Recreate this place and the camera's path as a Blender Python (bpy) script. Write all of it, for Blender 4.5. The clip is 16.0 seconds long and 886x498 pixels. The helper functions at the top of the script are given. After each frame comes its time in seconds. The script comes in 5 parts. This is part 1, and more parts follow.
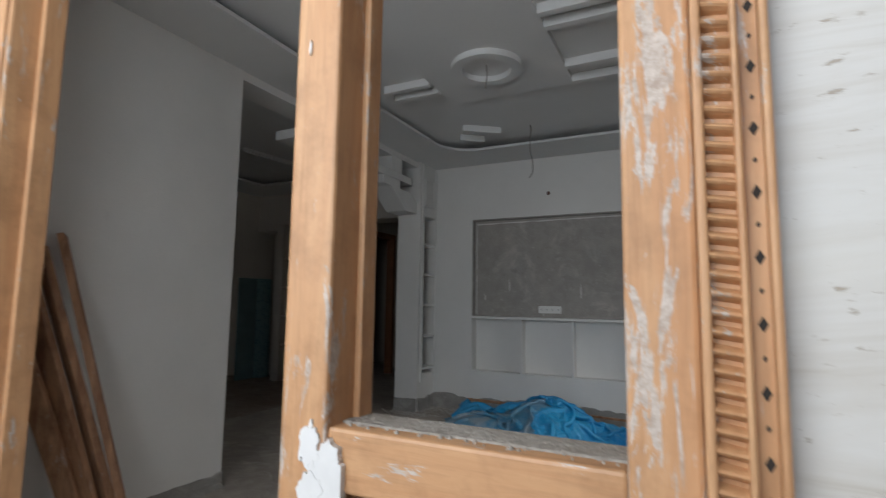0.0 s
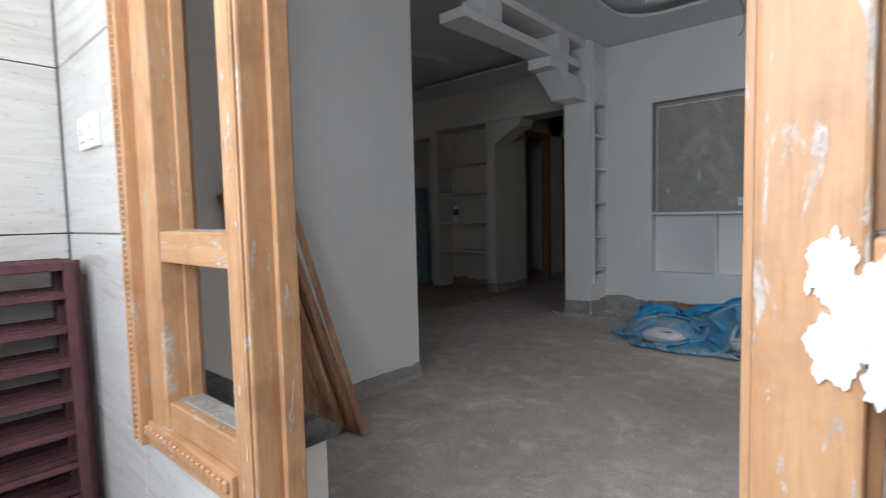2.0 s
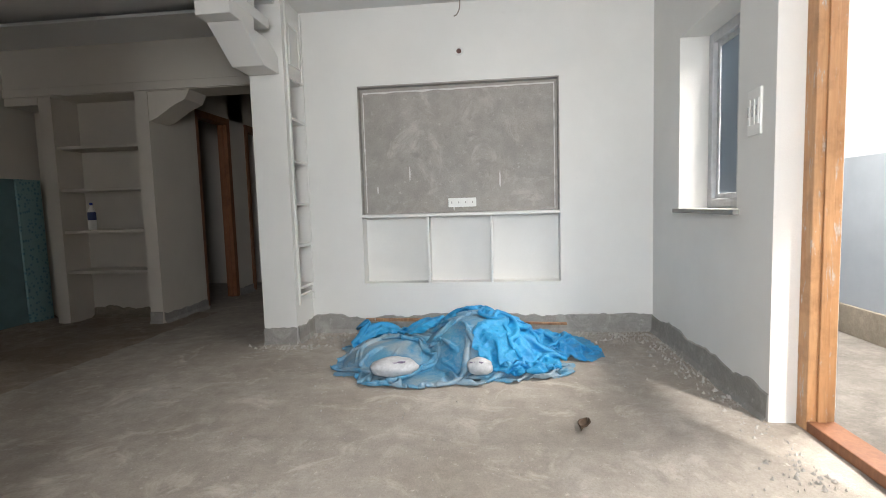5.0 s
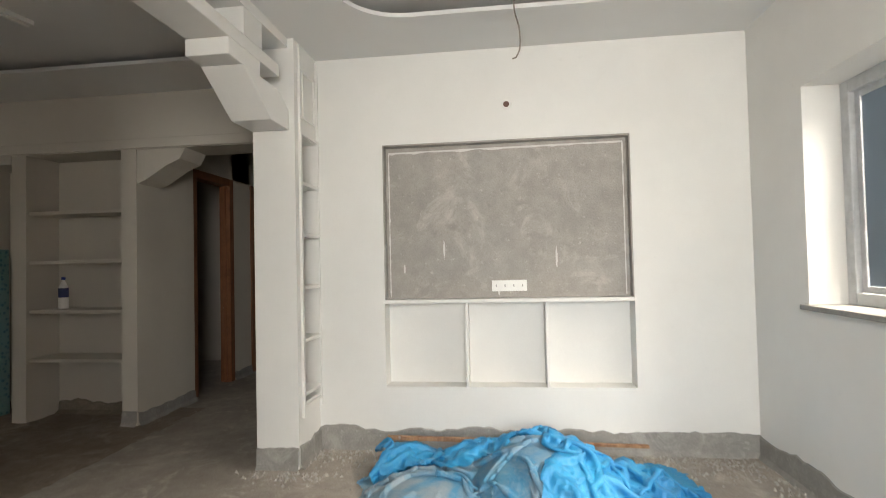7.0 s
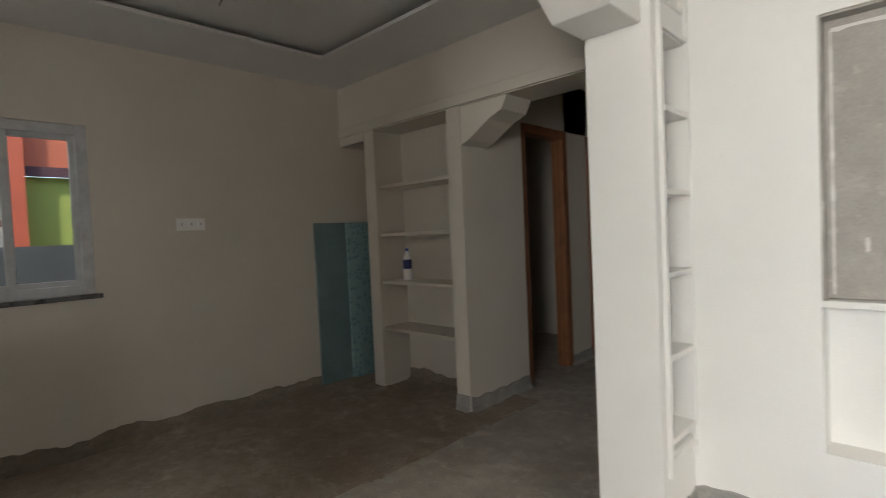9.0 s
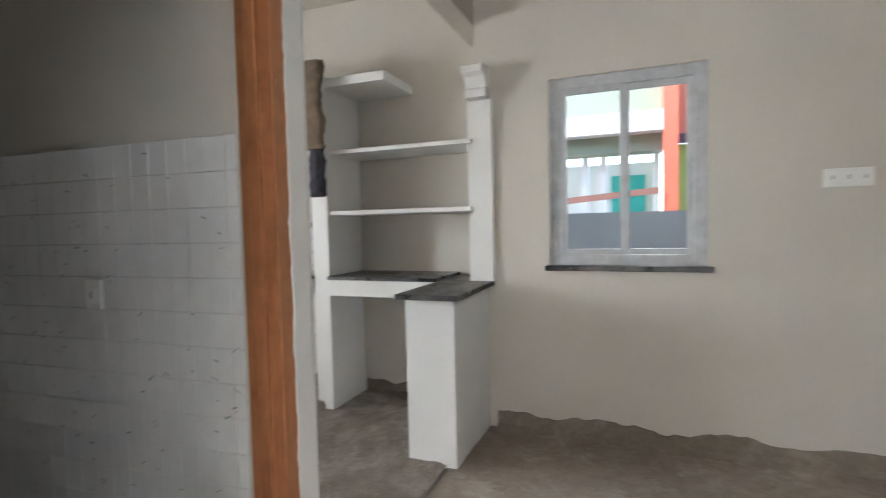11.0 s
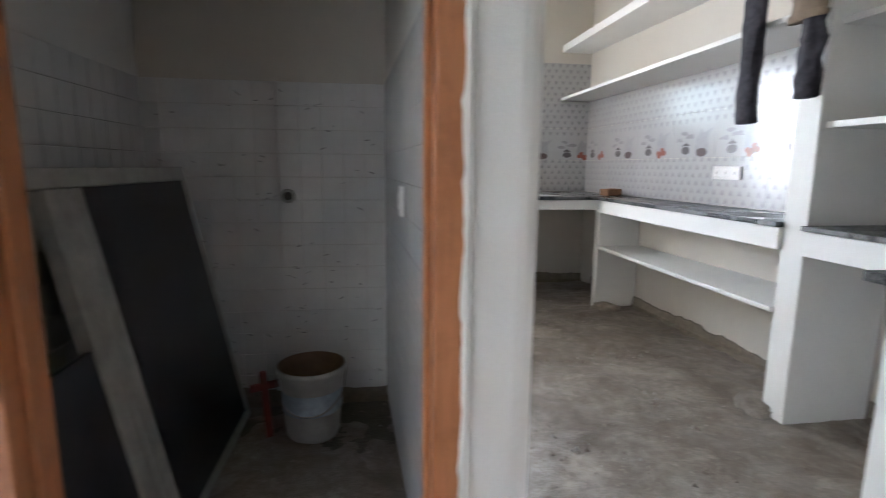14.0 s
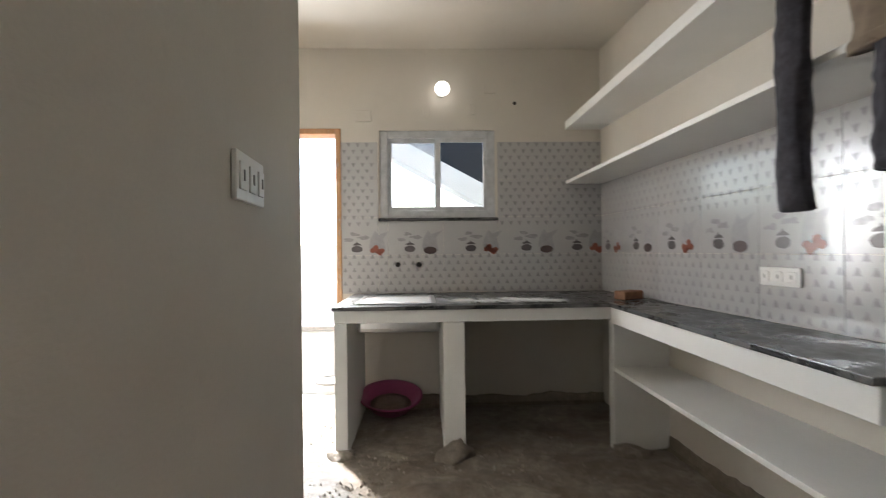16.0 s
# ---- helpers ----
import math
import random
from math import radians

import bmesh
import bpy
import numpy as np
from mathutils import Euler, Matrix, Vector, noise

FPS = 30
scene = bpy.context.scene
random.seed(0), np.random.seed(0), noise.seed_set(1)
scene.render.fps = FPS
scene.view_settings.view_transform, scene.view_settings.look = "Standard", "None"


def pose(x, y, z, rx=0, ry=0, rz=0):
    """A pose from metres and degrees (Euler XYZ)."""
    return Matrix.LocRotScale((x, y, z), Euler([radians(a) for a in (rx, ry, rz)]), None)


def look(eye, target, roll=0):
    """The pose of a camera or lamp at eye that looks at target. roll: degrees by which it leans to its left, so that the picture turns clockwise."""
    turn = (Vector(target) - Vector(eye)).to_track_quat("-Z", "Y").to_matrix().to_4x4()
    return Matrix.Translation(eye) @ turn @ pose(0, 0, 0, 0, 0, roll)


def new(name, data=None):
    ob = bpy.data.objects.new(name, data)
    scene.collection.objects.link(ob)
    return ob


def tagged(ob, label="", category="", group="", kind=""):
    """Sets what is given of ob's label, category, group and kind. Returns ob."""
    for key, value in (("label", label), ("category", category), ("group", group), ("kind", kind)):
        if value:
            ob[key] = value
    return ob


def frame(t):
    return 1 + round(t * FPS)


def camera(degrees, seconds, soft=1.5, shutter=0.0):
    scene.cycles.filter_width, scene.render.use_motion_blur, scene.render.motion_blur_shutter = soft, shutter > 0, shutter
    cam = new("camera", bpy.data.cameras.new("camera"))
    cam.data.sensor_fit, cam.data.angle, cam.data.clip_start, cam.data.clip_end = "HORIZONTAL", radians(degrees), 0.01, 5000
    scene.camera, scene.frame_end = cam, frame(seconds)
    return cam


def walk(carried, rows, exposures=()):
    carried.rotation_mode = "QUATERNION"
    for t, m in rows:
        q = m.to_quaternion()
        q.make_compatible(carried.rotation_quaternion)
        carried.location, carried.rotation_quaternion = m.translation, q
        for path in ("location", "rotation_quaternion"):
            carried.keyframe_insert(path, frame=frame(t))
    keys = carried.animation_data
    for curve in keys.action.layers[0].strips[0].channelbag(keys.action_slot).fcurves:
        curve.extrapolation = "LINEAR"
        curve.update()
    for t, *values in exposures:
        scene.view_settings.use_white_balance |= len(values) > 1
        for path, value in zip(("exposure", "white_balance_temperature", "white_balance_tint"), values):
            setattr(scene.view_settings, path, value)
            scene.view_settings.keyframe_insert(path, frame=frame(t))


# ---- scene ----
cam = camera(82.98, 16.0, soft=0.8, shutter=0.35)
PATH = [
    (0, (0.317, 1.585, 1.169), (-0.557, 3.372, 1.376), 0.82),
    (0.5, (0.277, 1.584, 1.200), (-0.940, 3.153, 1.439), 1.02),
    (1, (0.223, 1.606, 1.130), (-1.305, 2.895, 1.189), 0.89),
    (1.5, (0.112, 1.624, 1.057), (-1.432, 2.894, 0.983), -0.08),
    (2, (-0.122, 1.636, 1.021), (-1.437, 3.137, 0.891), -1.33),
    (2.5, (-0.262, 1.725, 1.000), (-1.331, 3.405, 0.812), -2.28),
    (3, (-0.431, 1.949, 0.977), (-1.263, 3.759, 0.803), -2.68),
    (3.5, (-0.524, 2.095, 0.999), (-1.085, 4.010, 0.865), -2.43),
    (4, (-0.648, 2.277, 1.014), (-0.915, 4.252, 0.843), -2.47),
    (4.2, (-0.670, 2.337, 1.021), (-0.860, 4.320, 0.847), -2.17),
    (6.3, (-0.859, 3.005, 1.172), (-1.116, 4.986, 1.063), -0.73),
    (6.5, (-0.918, 3.104, 1.196), (-1.156, 5.089, 1.117), -1.17),
    (7, (-1.020, 3.350, 1.263), (-1.256, 5.336, 1.316), -1.29),
    (7.5, (-1.089, 3.616, 1.286), (-1.598, 5.547, 1.398), -0.70),
    (8, (-1.259, 3.831, 1.267), (-2.106, 5.642, 1.324), -0.63),
    (8.2, (-1.326, 3.938, 1.279), (-2.282, 5.695, 1.296), -1.40),
    (10.3, (-2.064, 4.744, 1.359), (-4.048, 4.990, 1.305), -1.78),
    (10.5, (-2.202, 4.744, 1.287), (-4.201, 4.700, 1.251), -1.80),
    (11, (-2.453, 4.803, 1.286), (-4.309, 4.063, 1.191), -1.32),
    (11.5, (-2.651, 4.762, 1.247), (-4.260, 3.587, 1.078), 0.61),
    (12, (-2.893, 4.638, 1.219), (-4.119, 3.072, 1.013), 2.43),
    (12.5, (-3.049, 4.568, 1.195), (-3.595, 2.654, 0.996), 2.64),
    (13, (-3.227, 4.543, 1.210), (-3.173, 2.556, 0.989), 0.98),
    (13.5, (-3.307, 4.639, 1.208), (-3.253, 2.657, 0.942), -0.30),
    (14, (-3.487, 4.744, 1.192), (-3.756, 2.789, 0.869), 0.54),
    (14.5, (-3.805, 4.679, 1.188), (-4.249, 2.749, 0.904), 1.04),
    (15, (-3.948, 4.502, 1.252), (-4.429, 2.570, 1.061), -0.11),
    (15.5, (-4.019, 4.231, 1.296), (-4.409, 2.272, 1.199), -1.45),
    (16, (-4.144, 3.947, 1.307), (-4.221, 1.948, 1.313), -0.68),
]
EXPOSURE = [(0.0, -0.95, 6200, 10), (0.5, -0.65, 5600, 10), (1.0, -0.6, 5900, 10), (1.8, -0.4, 6100, 10), (2.5, -0.35, 5000, 10), (3.0, 0.45, 5700, 10), (4.0, 0.75, 6200, 10), (6.5, 1.2, 7100, 10), (8.2, 1.15, 7200, 10), (9.4, 1.7, 6700, 10), (10.3, 2.9, 6200, 10), (11.3, 2.95, 6200, 10), (12.0, 2.8, 5700, 10), (12.7, 3.1, 5700, 10), (13.3, 3.5, 5800, 10), (14.0, 3.3, 5800, 10), (14.5, 3.35, 6000, 10), (15.5, 2.75, 6200, 10), (16.0, 2.5, 6500, 10)]
walk(cam, [(t, look(e, a, r)) for t, e, a, r in PATH], EXPOSURE)

# ---- world and light ----
world = bpy.data.worlds.new("sky")
scene.world = world
world.use_nodes = True
wn = world.node_tree
sky = wn.nodes.new("ShaderNodeTexSky")
sky.sky_type, sky.sun_disc = "NISHITA", False
sky.sun_elevation, sky.sun_rotation = radians(48), radians(150)
wn.links.new(sky.outputs[0], wn.nodes["Background"].inputs[0])
wn.nodes["Background"].inputs[1].default_value = 0.15
sun = new("sun", bpy.data.lights.new("sun", "SUN"))
sun.data.energy, sun.data.angle, sun.data.color = 2.0, radians(3), (1.0, 0.95, 0.88)
sun.matrix_world = look((0, 0, 0), (-0.33, 0.57, -0.75))


def window_light(name, place, target, sx, sy, watts, color=(0.93, 0.97, 1.0)):
    """Sky light that enters by an opening."""
    ob = new(name, bpy.data.lights.new(name, "AREA"))
    ob.data.shape, ob.data.size, ob.data.size_y = "RECTANGLE", sx, sy
    ob.data.energy, ob.data.color = watts, color
    ob.matrix_world = look(place, target)
    return ob


window_light("light_entry", (-0.7, 0.5, 1.9), (-0.75, 6.7, 1.6), 2.2, 1.6, 125, (0.93, 0.97, 1.0))
window_light("light_east_door", (1.75, 4.4, 2.9), (-0.6, 4.6, 0.9), 1.4, 1.2, 10, (1.0, 0.96, 0.9))
window_light("light_east_window", (1.75, 5.75, 2.9), (-0.4, 5.95, 0.8), 1.5, 1.2, 215, (1.0, 0.96, 0.9))
window_light("light_dining_window", (-6.6, 4.71, 2.95), (-4.3, 4.8, 0.7), 1.2, 1.1, 12)
window_light("light_kitchen_door", (-3.05, -0.6, 1.56), (-3.5, 1.2, 0.5), 0.72, 1.44, 26)


# ---- materials ----
def material(name, rough=0.7, metal=0.0):
    m = bpy.data.materials.new(name)
    m.use_nodes = True
    nt = m.node_tree
    b = nt.nodes["Principled BSDF"]
    b.inputs["Roughness"].default_value, b.inputs["Metallic"].default_value = rough, metal
    return m, nt, b


def coords(nt, scale=(1, 1, 1), world_space=True):
    mp = nt.nodes.new("ShaderNodeMapping")
    mp.inputs["Scale"].default_value = scale
    if world_space:
        g = nt.nodes.new("ShaderNodeNewGeometry")
        nt.links.new(g.outputs["Position"], mp.inputs[0])
    else:
        g = nt.nodes.new("ShaderNodeTexCoord")
        nt.links.new(g.outputs["Object"], mp.inputs[0])
    return mp.outputs[0]


def noise_tex(nt, vec, scale, detail=4.0, rough=0.55, distort=0.0):
    n = nt.nodes.new("ShaderNodeTexNoise")
    n.inputs["Scale"].default_value, n.inputs["Detail"].default_value = scale, detail
    n.inputs["Roughness"].default_value, n.inputs["Distortion"].default_value = rough, distort
    nt.links.new(vec, n.inputs["Vector"])
    return n.outputs["Fac"]


def ramp(nt, fac, stops):
    r = nt.nodes.new("ShaderNodeValToRGB")
    el = r.color_ramp.elements
    while len(el) < len(stops):
        el.new(0.5)
    for e, (p, c) in zip(el, stops):
        e.position, e.color = p, (*c, 1) if len(c) == 3 else (c[0], c[0], c[0], 1)
    nt.links.new(fac, r.inputs[0])
    return r.outputs[0]


def mix(nt, fac, a, b):
    n = nt.nodes.new("ShaderNodeMix")
    n.data_type = "RGBA"
    for sock, v in ((n.inputs["Factor"], fac), (n.inputs["A"], a), (n.inputs["B"], b)):
        if isinstance(v, (tuple, float, int)):
            sock.default_value = (*v, 1) if isinstance(v, tuple) else v
        else:
            nt.links.new(v, sock)
    return n.outputs["Result"]


def bump(nt, b, height, strength=0.3, dist=0.01):
    n = nt.nodes.new("ShaderNodeBump")
    n.inputs["Strength"].default_value, n.inputs["Distance"].default_value = strength, dist
    nt.links.new(height, n.inputs["Height"])
    nt.links.new(n.outputs[0], b.inputs["Normal"])


def base(nt, b, col):
    nt.links.new(col, b.inputs["Base Color"])


def paint(name, col, rough=0.6, grime=0.88):
    """Rolled wall paint with faint smudges."""
    m, nt, b = material(name, rough)
    v = coords(nt)
    big, mid, fine = noise_tex(nt, v, 1.3, 5, 0.6), noise_tex(nt, v, 14, 4), noise_tex(nt, v, 160, 3)
    dirty = tuple(c * grime for c in col)
    c1 = mix(nt, ramp(nt, big, [(0.35, (0.0,)), (0.75, (1.0,))]), col, dirty)
    spot = ramp(nt, mid, [(0.68, (0.0,)), (0.78, (0.5,))])
    c1 = mix(nt, spot, c1, tuple(c * 0.82 for c in col))
    c1 = mix(nt, ramp(nt, fine, [(0.35, (0.0,)), (0.7, (0.5,))]), c1, tuple(c * 0.9 for c in col))
    chip = ramp(nt, noise_tex(nt, v, 46, 5, 0.75), [(0.72, (0.0,)), (0.75, (0.55,))])
    base(nt, b, mix(nt, chip, c1, tuple(c * 0.7 for c in col)))
    bump(nt, b, mix(nt, 0.5, mid, fine), 0.3, 0.005)
    return m


WHITE = paint("white_wall_paint", (0.78, 0.765, 0.735))
CREAM = paint("cream_wall_paint", (0.63, 0.585, 0.515))
POP = paint("white_plaster_ceiling", (0.74, 0.735, 0.72), 0.75, 0.93)


def cement(name, a, c, scale=1.0, rough=0.85):
    m, nt, b = material(name, rough)
    v = coords(nt)
    big, mid, fine = noise_tex(nt, v, 1.6 * scale, 6, 0.65, 0.4), noise_tex(nt, v, 9 * scale, 5, 0.65), noise_tex(nt, v, 90, 4, 0.7)
    c1 = mix(nt, ramp(nt, big, [(0.32, (0.0,)), (0.68, (1.0,))]), a, c)
    c2 = mix(nt, ramp(nt, mid, [(0.35, (0.0,)), (0.62, (0.45,))]), c1, tuple(x * 0.72 for x in a))
    dust = ramp(nt, noise_tex(nt, v, 23, 6, 0.7), [(0.6, (0.0,)), (0.72, (0.55,))])
    c3 = mix(nt, dust, c2, tuple(min(1, x * 1.45) for x in c))
    c3 = mix(nt, ramp(nt, fine, [(0.45, (0.0,)), (0.72, (0.4,))]), c3, tuple(x * 0.6 for x in a))
    grit = ramp(nt, noise_tex(nt, v, 60, 5, 0.8), [(0.66, (0.0,)), (0.7, (0.5,))])
    c3 = mix(nt, ramp(nt, noise_tex(nt, v, 3.4, 8, 0.72, 0.8), [(0.54, (0.0,)), (0.66, (0.5,))]), c3, tuple(min(1, x * 1.3) for x in c))
    c3 = mix(nt, ramp(nt, noise_tex(nt, v, 5.1, 7, 0.7, 1.2), [(0.58, (0.0,)), (0.7, (0.6,))]), c3, tuple(x * 0.72 for x in a))
    base(nt, b, mix(nt, grit, c3, tuple(min(1, x * 1.7) for x in c)))
    bump(nt, b, mix(nt, 0.45, mid, fine), 0.8, 0.014)
    return m


FLOOR = cement("dusty_cement_floor", (0.345, 0.30, 0.255), (0.49, 0.445, 0.395))
DFLOOR = cement("brown_dusty_cement_floor", (0.24, 0.19, 0.145), (0.4, 0.34, 0.28), 1.3)
KFLOOR = cement("rough_soil_cement_floor", (0.17, 0.135, 0.105), (0.42, 0.37, 0.315), 2.2, 0.45)
MUD = cement("brown_mortar_foot", (0.2, 0.165, 0.125), (0.29, 0.25, 0.2), 3.0)
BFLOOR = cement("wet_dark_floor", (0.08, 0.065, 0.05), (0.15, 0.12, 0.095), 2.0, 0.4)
SKIRT = cement("bare_cement_skirting", (0.29, 0.275, 0.255), (0.38, 0.365, 0.34), 1.5)
MORTAR = cement("rail_mortar", (0.27, 0.235, 0.195), (0.45, 0.41, 0.36), 8.0)
TVGREY = cement("bare_grey_plaster", (0.385, 0.36, 0.33), (0.47, 0.44, 0.405), 0.9)
CONCRETE = cement("outdoor_concrete", (0.36, 0.35, 0.33), (0.48, 0.46, 0.43))


def wood(name, a, c, axis=2, rough=0.5, worn=0.72):
    """Planed timber: long grain along one axis, putty and wear patches."""
    m, nt, b = material(name, rough)
    s = [9.0, 9.0, 9.0]
    s[axis] = 0.7
    v = coords(nt, tuple(s))
    grain, fine = noise_tex(nt, v, 2.2, 6, 0.65, 1.2), noise_tex(nt, v, 14, 4, 0.6)
    c1 = mix(nt, ramp(nt, grain, [(0.3, (0.0,)), (0.7, (1.0,))]), a, c)
    c1 = mix(nt, ramp(nt, fine, [(0.5, (0.0,)), (0.75, (0.4,))]), c1, tuple(x * 0.6 for x in a))
    w = coords(nt, (3.2, 3.2, 0.55) if axis == 2 else (0.55, 3.2, 3.2))
    cut = 0.7 - 0.16 * worn
    patch = ramp(nt, noise_tex(nt, w, 11, 8, 0.72, 0.6), [(cut, (0.0,)), (cut + 0.025, (min(0.85, worn + 0.25),))])
    scuff = ramp(nt, noise_tex(nt, coords(nt, (1, 1, 1)), 7, 5, 0.7), [(0.48, (0.0,)), (0.68, (0.55,))])
    c1 = mix(nt, scuff, c1, tuple(x * 0.62 for x in a))
    paler = ramp(nt, noise_tex(nt, coords(nt, (1, 1, 1)), 90, 4, 0.7), [(0.35, (0.34, 0.28, 0.23)), (0.65, (0.56, 0.51, 0.46))])
    base(nt, b, mix(nt, patch, c1, paler))
    bump(nt, b, mix(nt, 0.5, grain, fine), 0.2, 0.004)
    return m


TEAK = wood("orange_teak", (0.45, 0.225, 0.1), (0.57, 0.33, 0.165))
TEAK_WORN = wood("scraped_orange_teak", (0.45, 0.225, 0.1), (0.57, 0.33, 0.165), 2, 0.6, 1.1)
TEAK_H = wood("orange_teak_rail", (0.45, 0.225, 0.1), (0.57, 0.33, 0.165), 0)
FRAMEWOOD = wood("red_brown_door_wood", (0.33, 0.125, 0.05), (0.45, 0.19, 0.08), 2, 0.45, 0.25)
PLANK = wood("raw_brown_plank", (0.2, 0.09, 0.045), (0.5, 0.28, 0.15), 2, 0.75, 0.55)
# darker copy of the door wood, with the dim passage's shade in its colour
SHADEWOOD = wood("shade_toned_door_wood", (0.19, 0.07, 0.03), (0.27, 0.115, 0.052), 2, 0.5, 0.2)
DARKWOOD = wood("dark_door_wood", (0.10, 0.035, 0.02), (0.16, 0.06, 0.03), 2, 0.5, 0.1)


def plain(name, col, rough=0.5, metal=0.0, var=0.15, scale=30):
    m, nt, b = material(name, rough, metal)
    v = coords(nt)
    n = noise_tex(nt, v, scale, 5, 0.6)
    base(nt, b, mix(nt, ramp(nt, n, [(0.3, (0.0,)), (0.7, (1.0,))]), col, tuple(c * (1 - var) for c in col)))
    bump(nt, b, n, 0.08, 0.003)
    return m


UPVC = plain("dusty_white_upvc", (0.55, 0.56, 0.57), 0.45, 0, 0.25, 14)
PLASTIC = plain("white_plastic", (0.8, 0.79, 0.76), 0.35, 0, 0.04)
DARKHOLE = plain("dark_hole", (0.03, 0.025, 0.02), 0.9)
BROWNPIPE = plain("brown_plastic", (0.12, 0.045, 0.03), 0.5)
REDOX = plain("red_oxide_steel", (0.115, 0.04, 0.042), 0.65, 0, 0.45, 18)
STEEL = plain("stainless_steel", (0.6, 0.6, 0.6), 0.28, 1.0, 0.1)
PINK = plain("pink_plastic", (0.38, 0.075, 0.18), 0.4)
GREYTUB = plain("dusty_grey_plastic", (0.42, 0.40, 0.37), 0.6, 0, 0.35, 8)
BUCKETIN = plain("muddy_brown_plastic", (0.25, 0.15, 0.085), 0.7, 0, 0.4, 9)
BLACKPANEL = plain("black_panel", (0.018, 0.018, 0.022), 0.35, 0, 0.3)
PALEFRAME = plain("pale_dusty_aluminium", (0.42, 0.41, 0.37), 0.6, 0.1, 0.3, 12)
CLOTHDARK = plain("dark_navy_cloth", (0.045, 0.04, 0.052), 0.9, 0, 0.75, 30)
CLOTHBROWN = plain("brown_cloth", (0.23, 0.17, 0.12), 0.9, 0, 0.4, 16)
WIRE = plain("grey_wire", (0.22, 0.19, 0.16), 0.6)
SACK = plain("white_woven_sack", (0.58, 0.58, 0.59), 0.7, 0, 0.3, 40)
PUTTY = plain("white_putty_smear", (0.7, 0.68, 0.655), 0.7, 0, 0.1, 20)
TEAL = plain("teal_sheet", (0.16, 0.25, 0.26), 0.6, 0, 0.25, 4)
RUBBLE = plain("mortar_crumbs", (0.5, 0.47, 0.43), 0.9, 0, 0.4, 30)

# granite
GRANITE, nt, b = material("black_granite", 0.25)
v = coords(nt)
g1 = noise_tex(nt, v, 160, 3, 0.7)
d1 = ramp(nt, noise_tex(nt, v, 5, 6, 0.7), [(0.42, (0.0,)), (0.7, (0.55,))])
base(nt, b, mix(nt, d1, ramp(nt, g1, [(0.5, (0.016, 0.017, 0.019)), (0.75, (0.12, 0.12, 0.12))]), (0.22, 0.21, 0.2)))
nt.links.new(ramp(nt, d1, [(0.0, (0.22,)), (0.6, (0.7,))]), b.inputs["Roughness"])

# marble with long horizontal veins
MARBLE, nt, b = material("cream_veined_marble", 0.09)
v = coords(nt, (0.8, 0.8, 7.0))
veins = noise_tex(nt, v, 1.5, 8, 0.62, 1.2)
fleck = noise_tex(nt, coords(nt, (14, 14, 42)), 2.0, 5, 0.65)
c1 = ramp(nt, veins, [(0.28, (0.45, 0.395, 0.325)), (0.42, (0.57, 0.53, 0.475)), (0.56, (0.63, 0.60, 0.555)), (0.72, (0.50, 0.45, 0.385))])
c1 = mix(nt, ramp(nt, fleck, [(0.62, (0.0,)), (0.68, (0.8,))]), c1, (0.33, 0.27, 0.205))
base(nt, b, c1)

# blue tarpaulin, faded and dusty
def tarp_cloth(name, deep, mid, dust, lo, hi):
    m, nt, b = material(name, 0.5)
    v = coords(nt)
    t1, t2, t3 = noise_tex(nt, v, 3.2, 4, 0.6, 0.6), noise_tex(nt, v, 4.5, 5, 0.6, 0.5), noise_tex(nt, v, 70, 3, 0.6)
    c1 = ramp(nt, t1, [(0.35, deep), (0.62, mid)])
    c1 = mix(nt, ramp(nt, t2, [(lo, (0.0,)), (hi, (0.85,))]), c1, dust)
    worn = noise_tex(nt, v, 19, 6, 0.7, 1.0)
    base(nt, b, mix(nt, ramp(nt, worn, [(0.5, (0.0,)), (0.7, (0.45,))]), c1, tuple(x * 1.15 for x in dust)))
    crease = noise_tex(nt, v, 17, 3, 0.6, 2.5)
    bump(nt, b, mix(nt, 0.25, ramp(nt, crease, [(0.4, (0.0,)), (0.5, (1.0,)), (0.6, (0.0,))]), t2), 0.35, 0.008)
    return m


TARP = tarp_cloth("blue_tarpaulin", (0.006, 0.18, 0.42), (0.012, 0.27, 0.53), (0.1, 0.33, 0.48), 0.58, 0.8)
TARPDUST = tarp_cloth("dusty_blue_tarpaulin", (0.02, 0.2, 0.39), (0.08, 0.27, 0.41), (0.29, 0.34, 0.37), 0.4, 0.62)

TEALPRINT, nt, b = material("printed_teal_sheet", 0.6)
v = coords(nt)
vo = nt.nodes.new("ShaderNodeTexVoronoi")
vo.inputs["Scale"].default_value = 26
nt.links.new(v, vo.inputs["Vector"])
base(nt, b, ramp(nt, vo.outputs["Distance"], [(0.15, (0.09, 0.22, 0.27)), (0.45, (0.22, 0.36, 0.37))]))

# glazed tile
TILE = plain("white_glazed_tile", (0.47, 0.46, 0.455), 0.19, 0, 0.06, 4)
TILE_MOTIF = plain("grey_tile_motif", (0.33, 0.315, 0.32), 0.3, 0, 0.3, 40)
MOTIF_DARK = plain("brown_tile_print", (0.09, 0.055, 0.05), 0.3)
MOTIF_CUP = plain("grey_brown_tile_print", (0.11, 0.095, 0.095), 0.3, 0, 0.3, 40)
MOTIF_RED = plain("red_tile_print", (0.3, 0.09, 0.055), 0.3)
MOTIF_GREY = plain("smoky_tile_print", (0.36, 0.35, 0.355), 0.3)
BATHTILE = plain("grey_veined_bath_tile", (0.78, 0.77, 0.75), 0.2, 0, 0.18, 3)
VEIN = plain("grey_tile_vein", (0.33, 0.32, 0.31), 0.3)
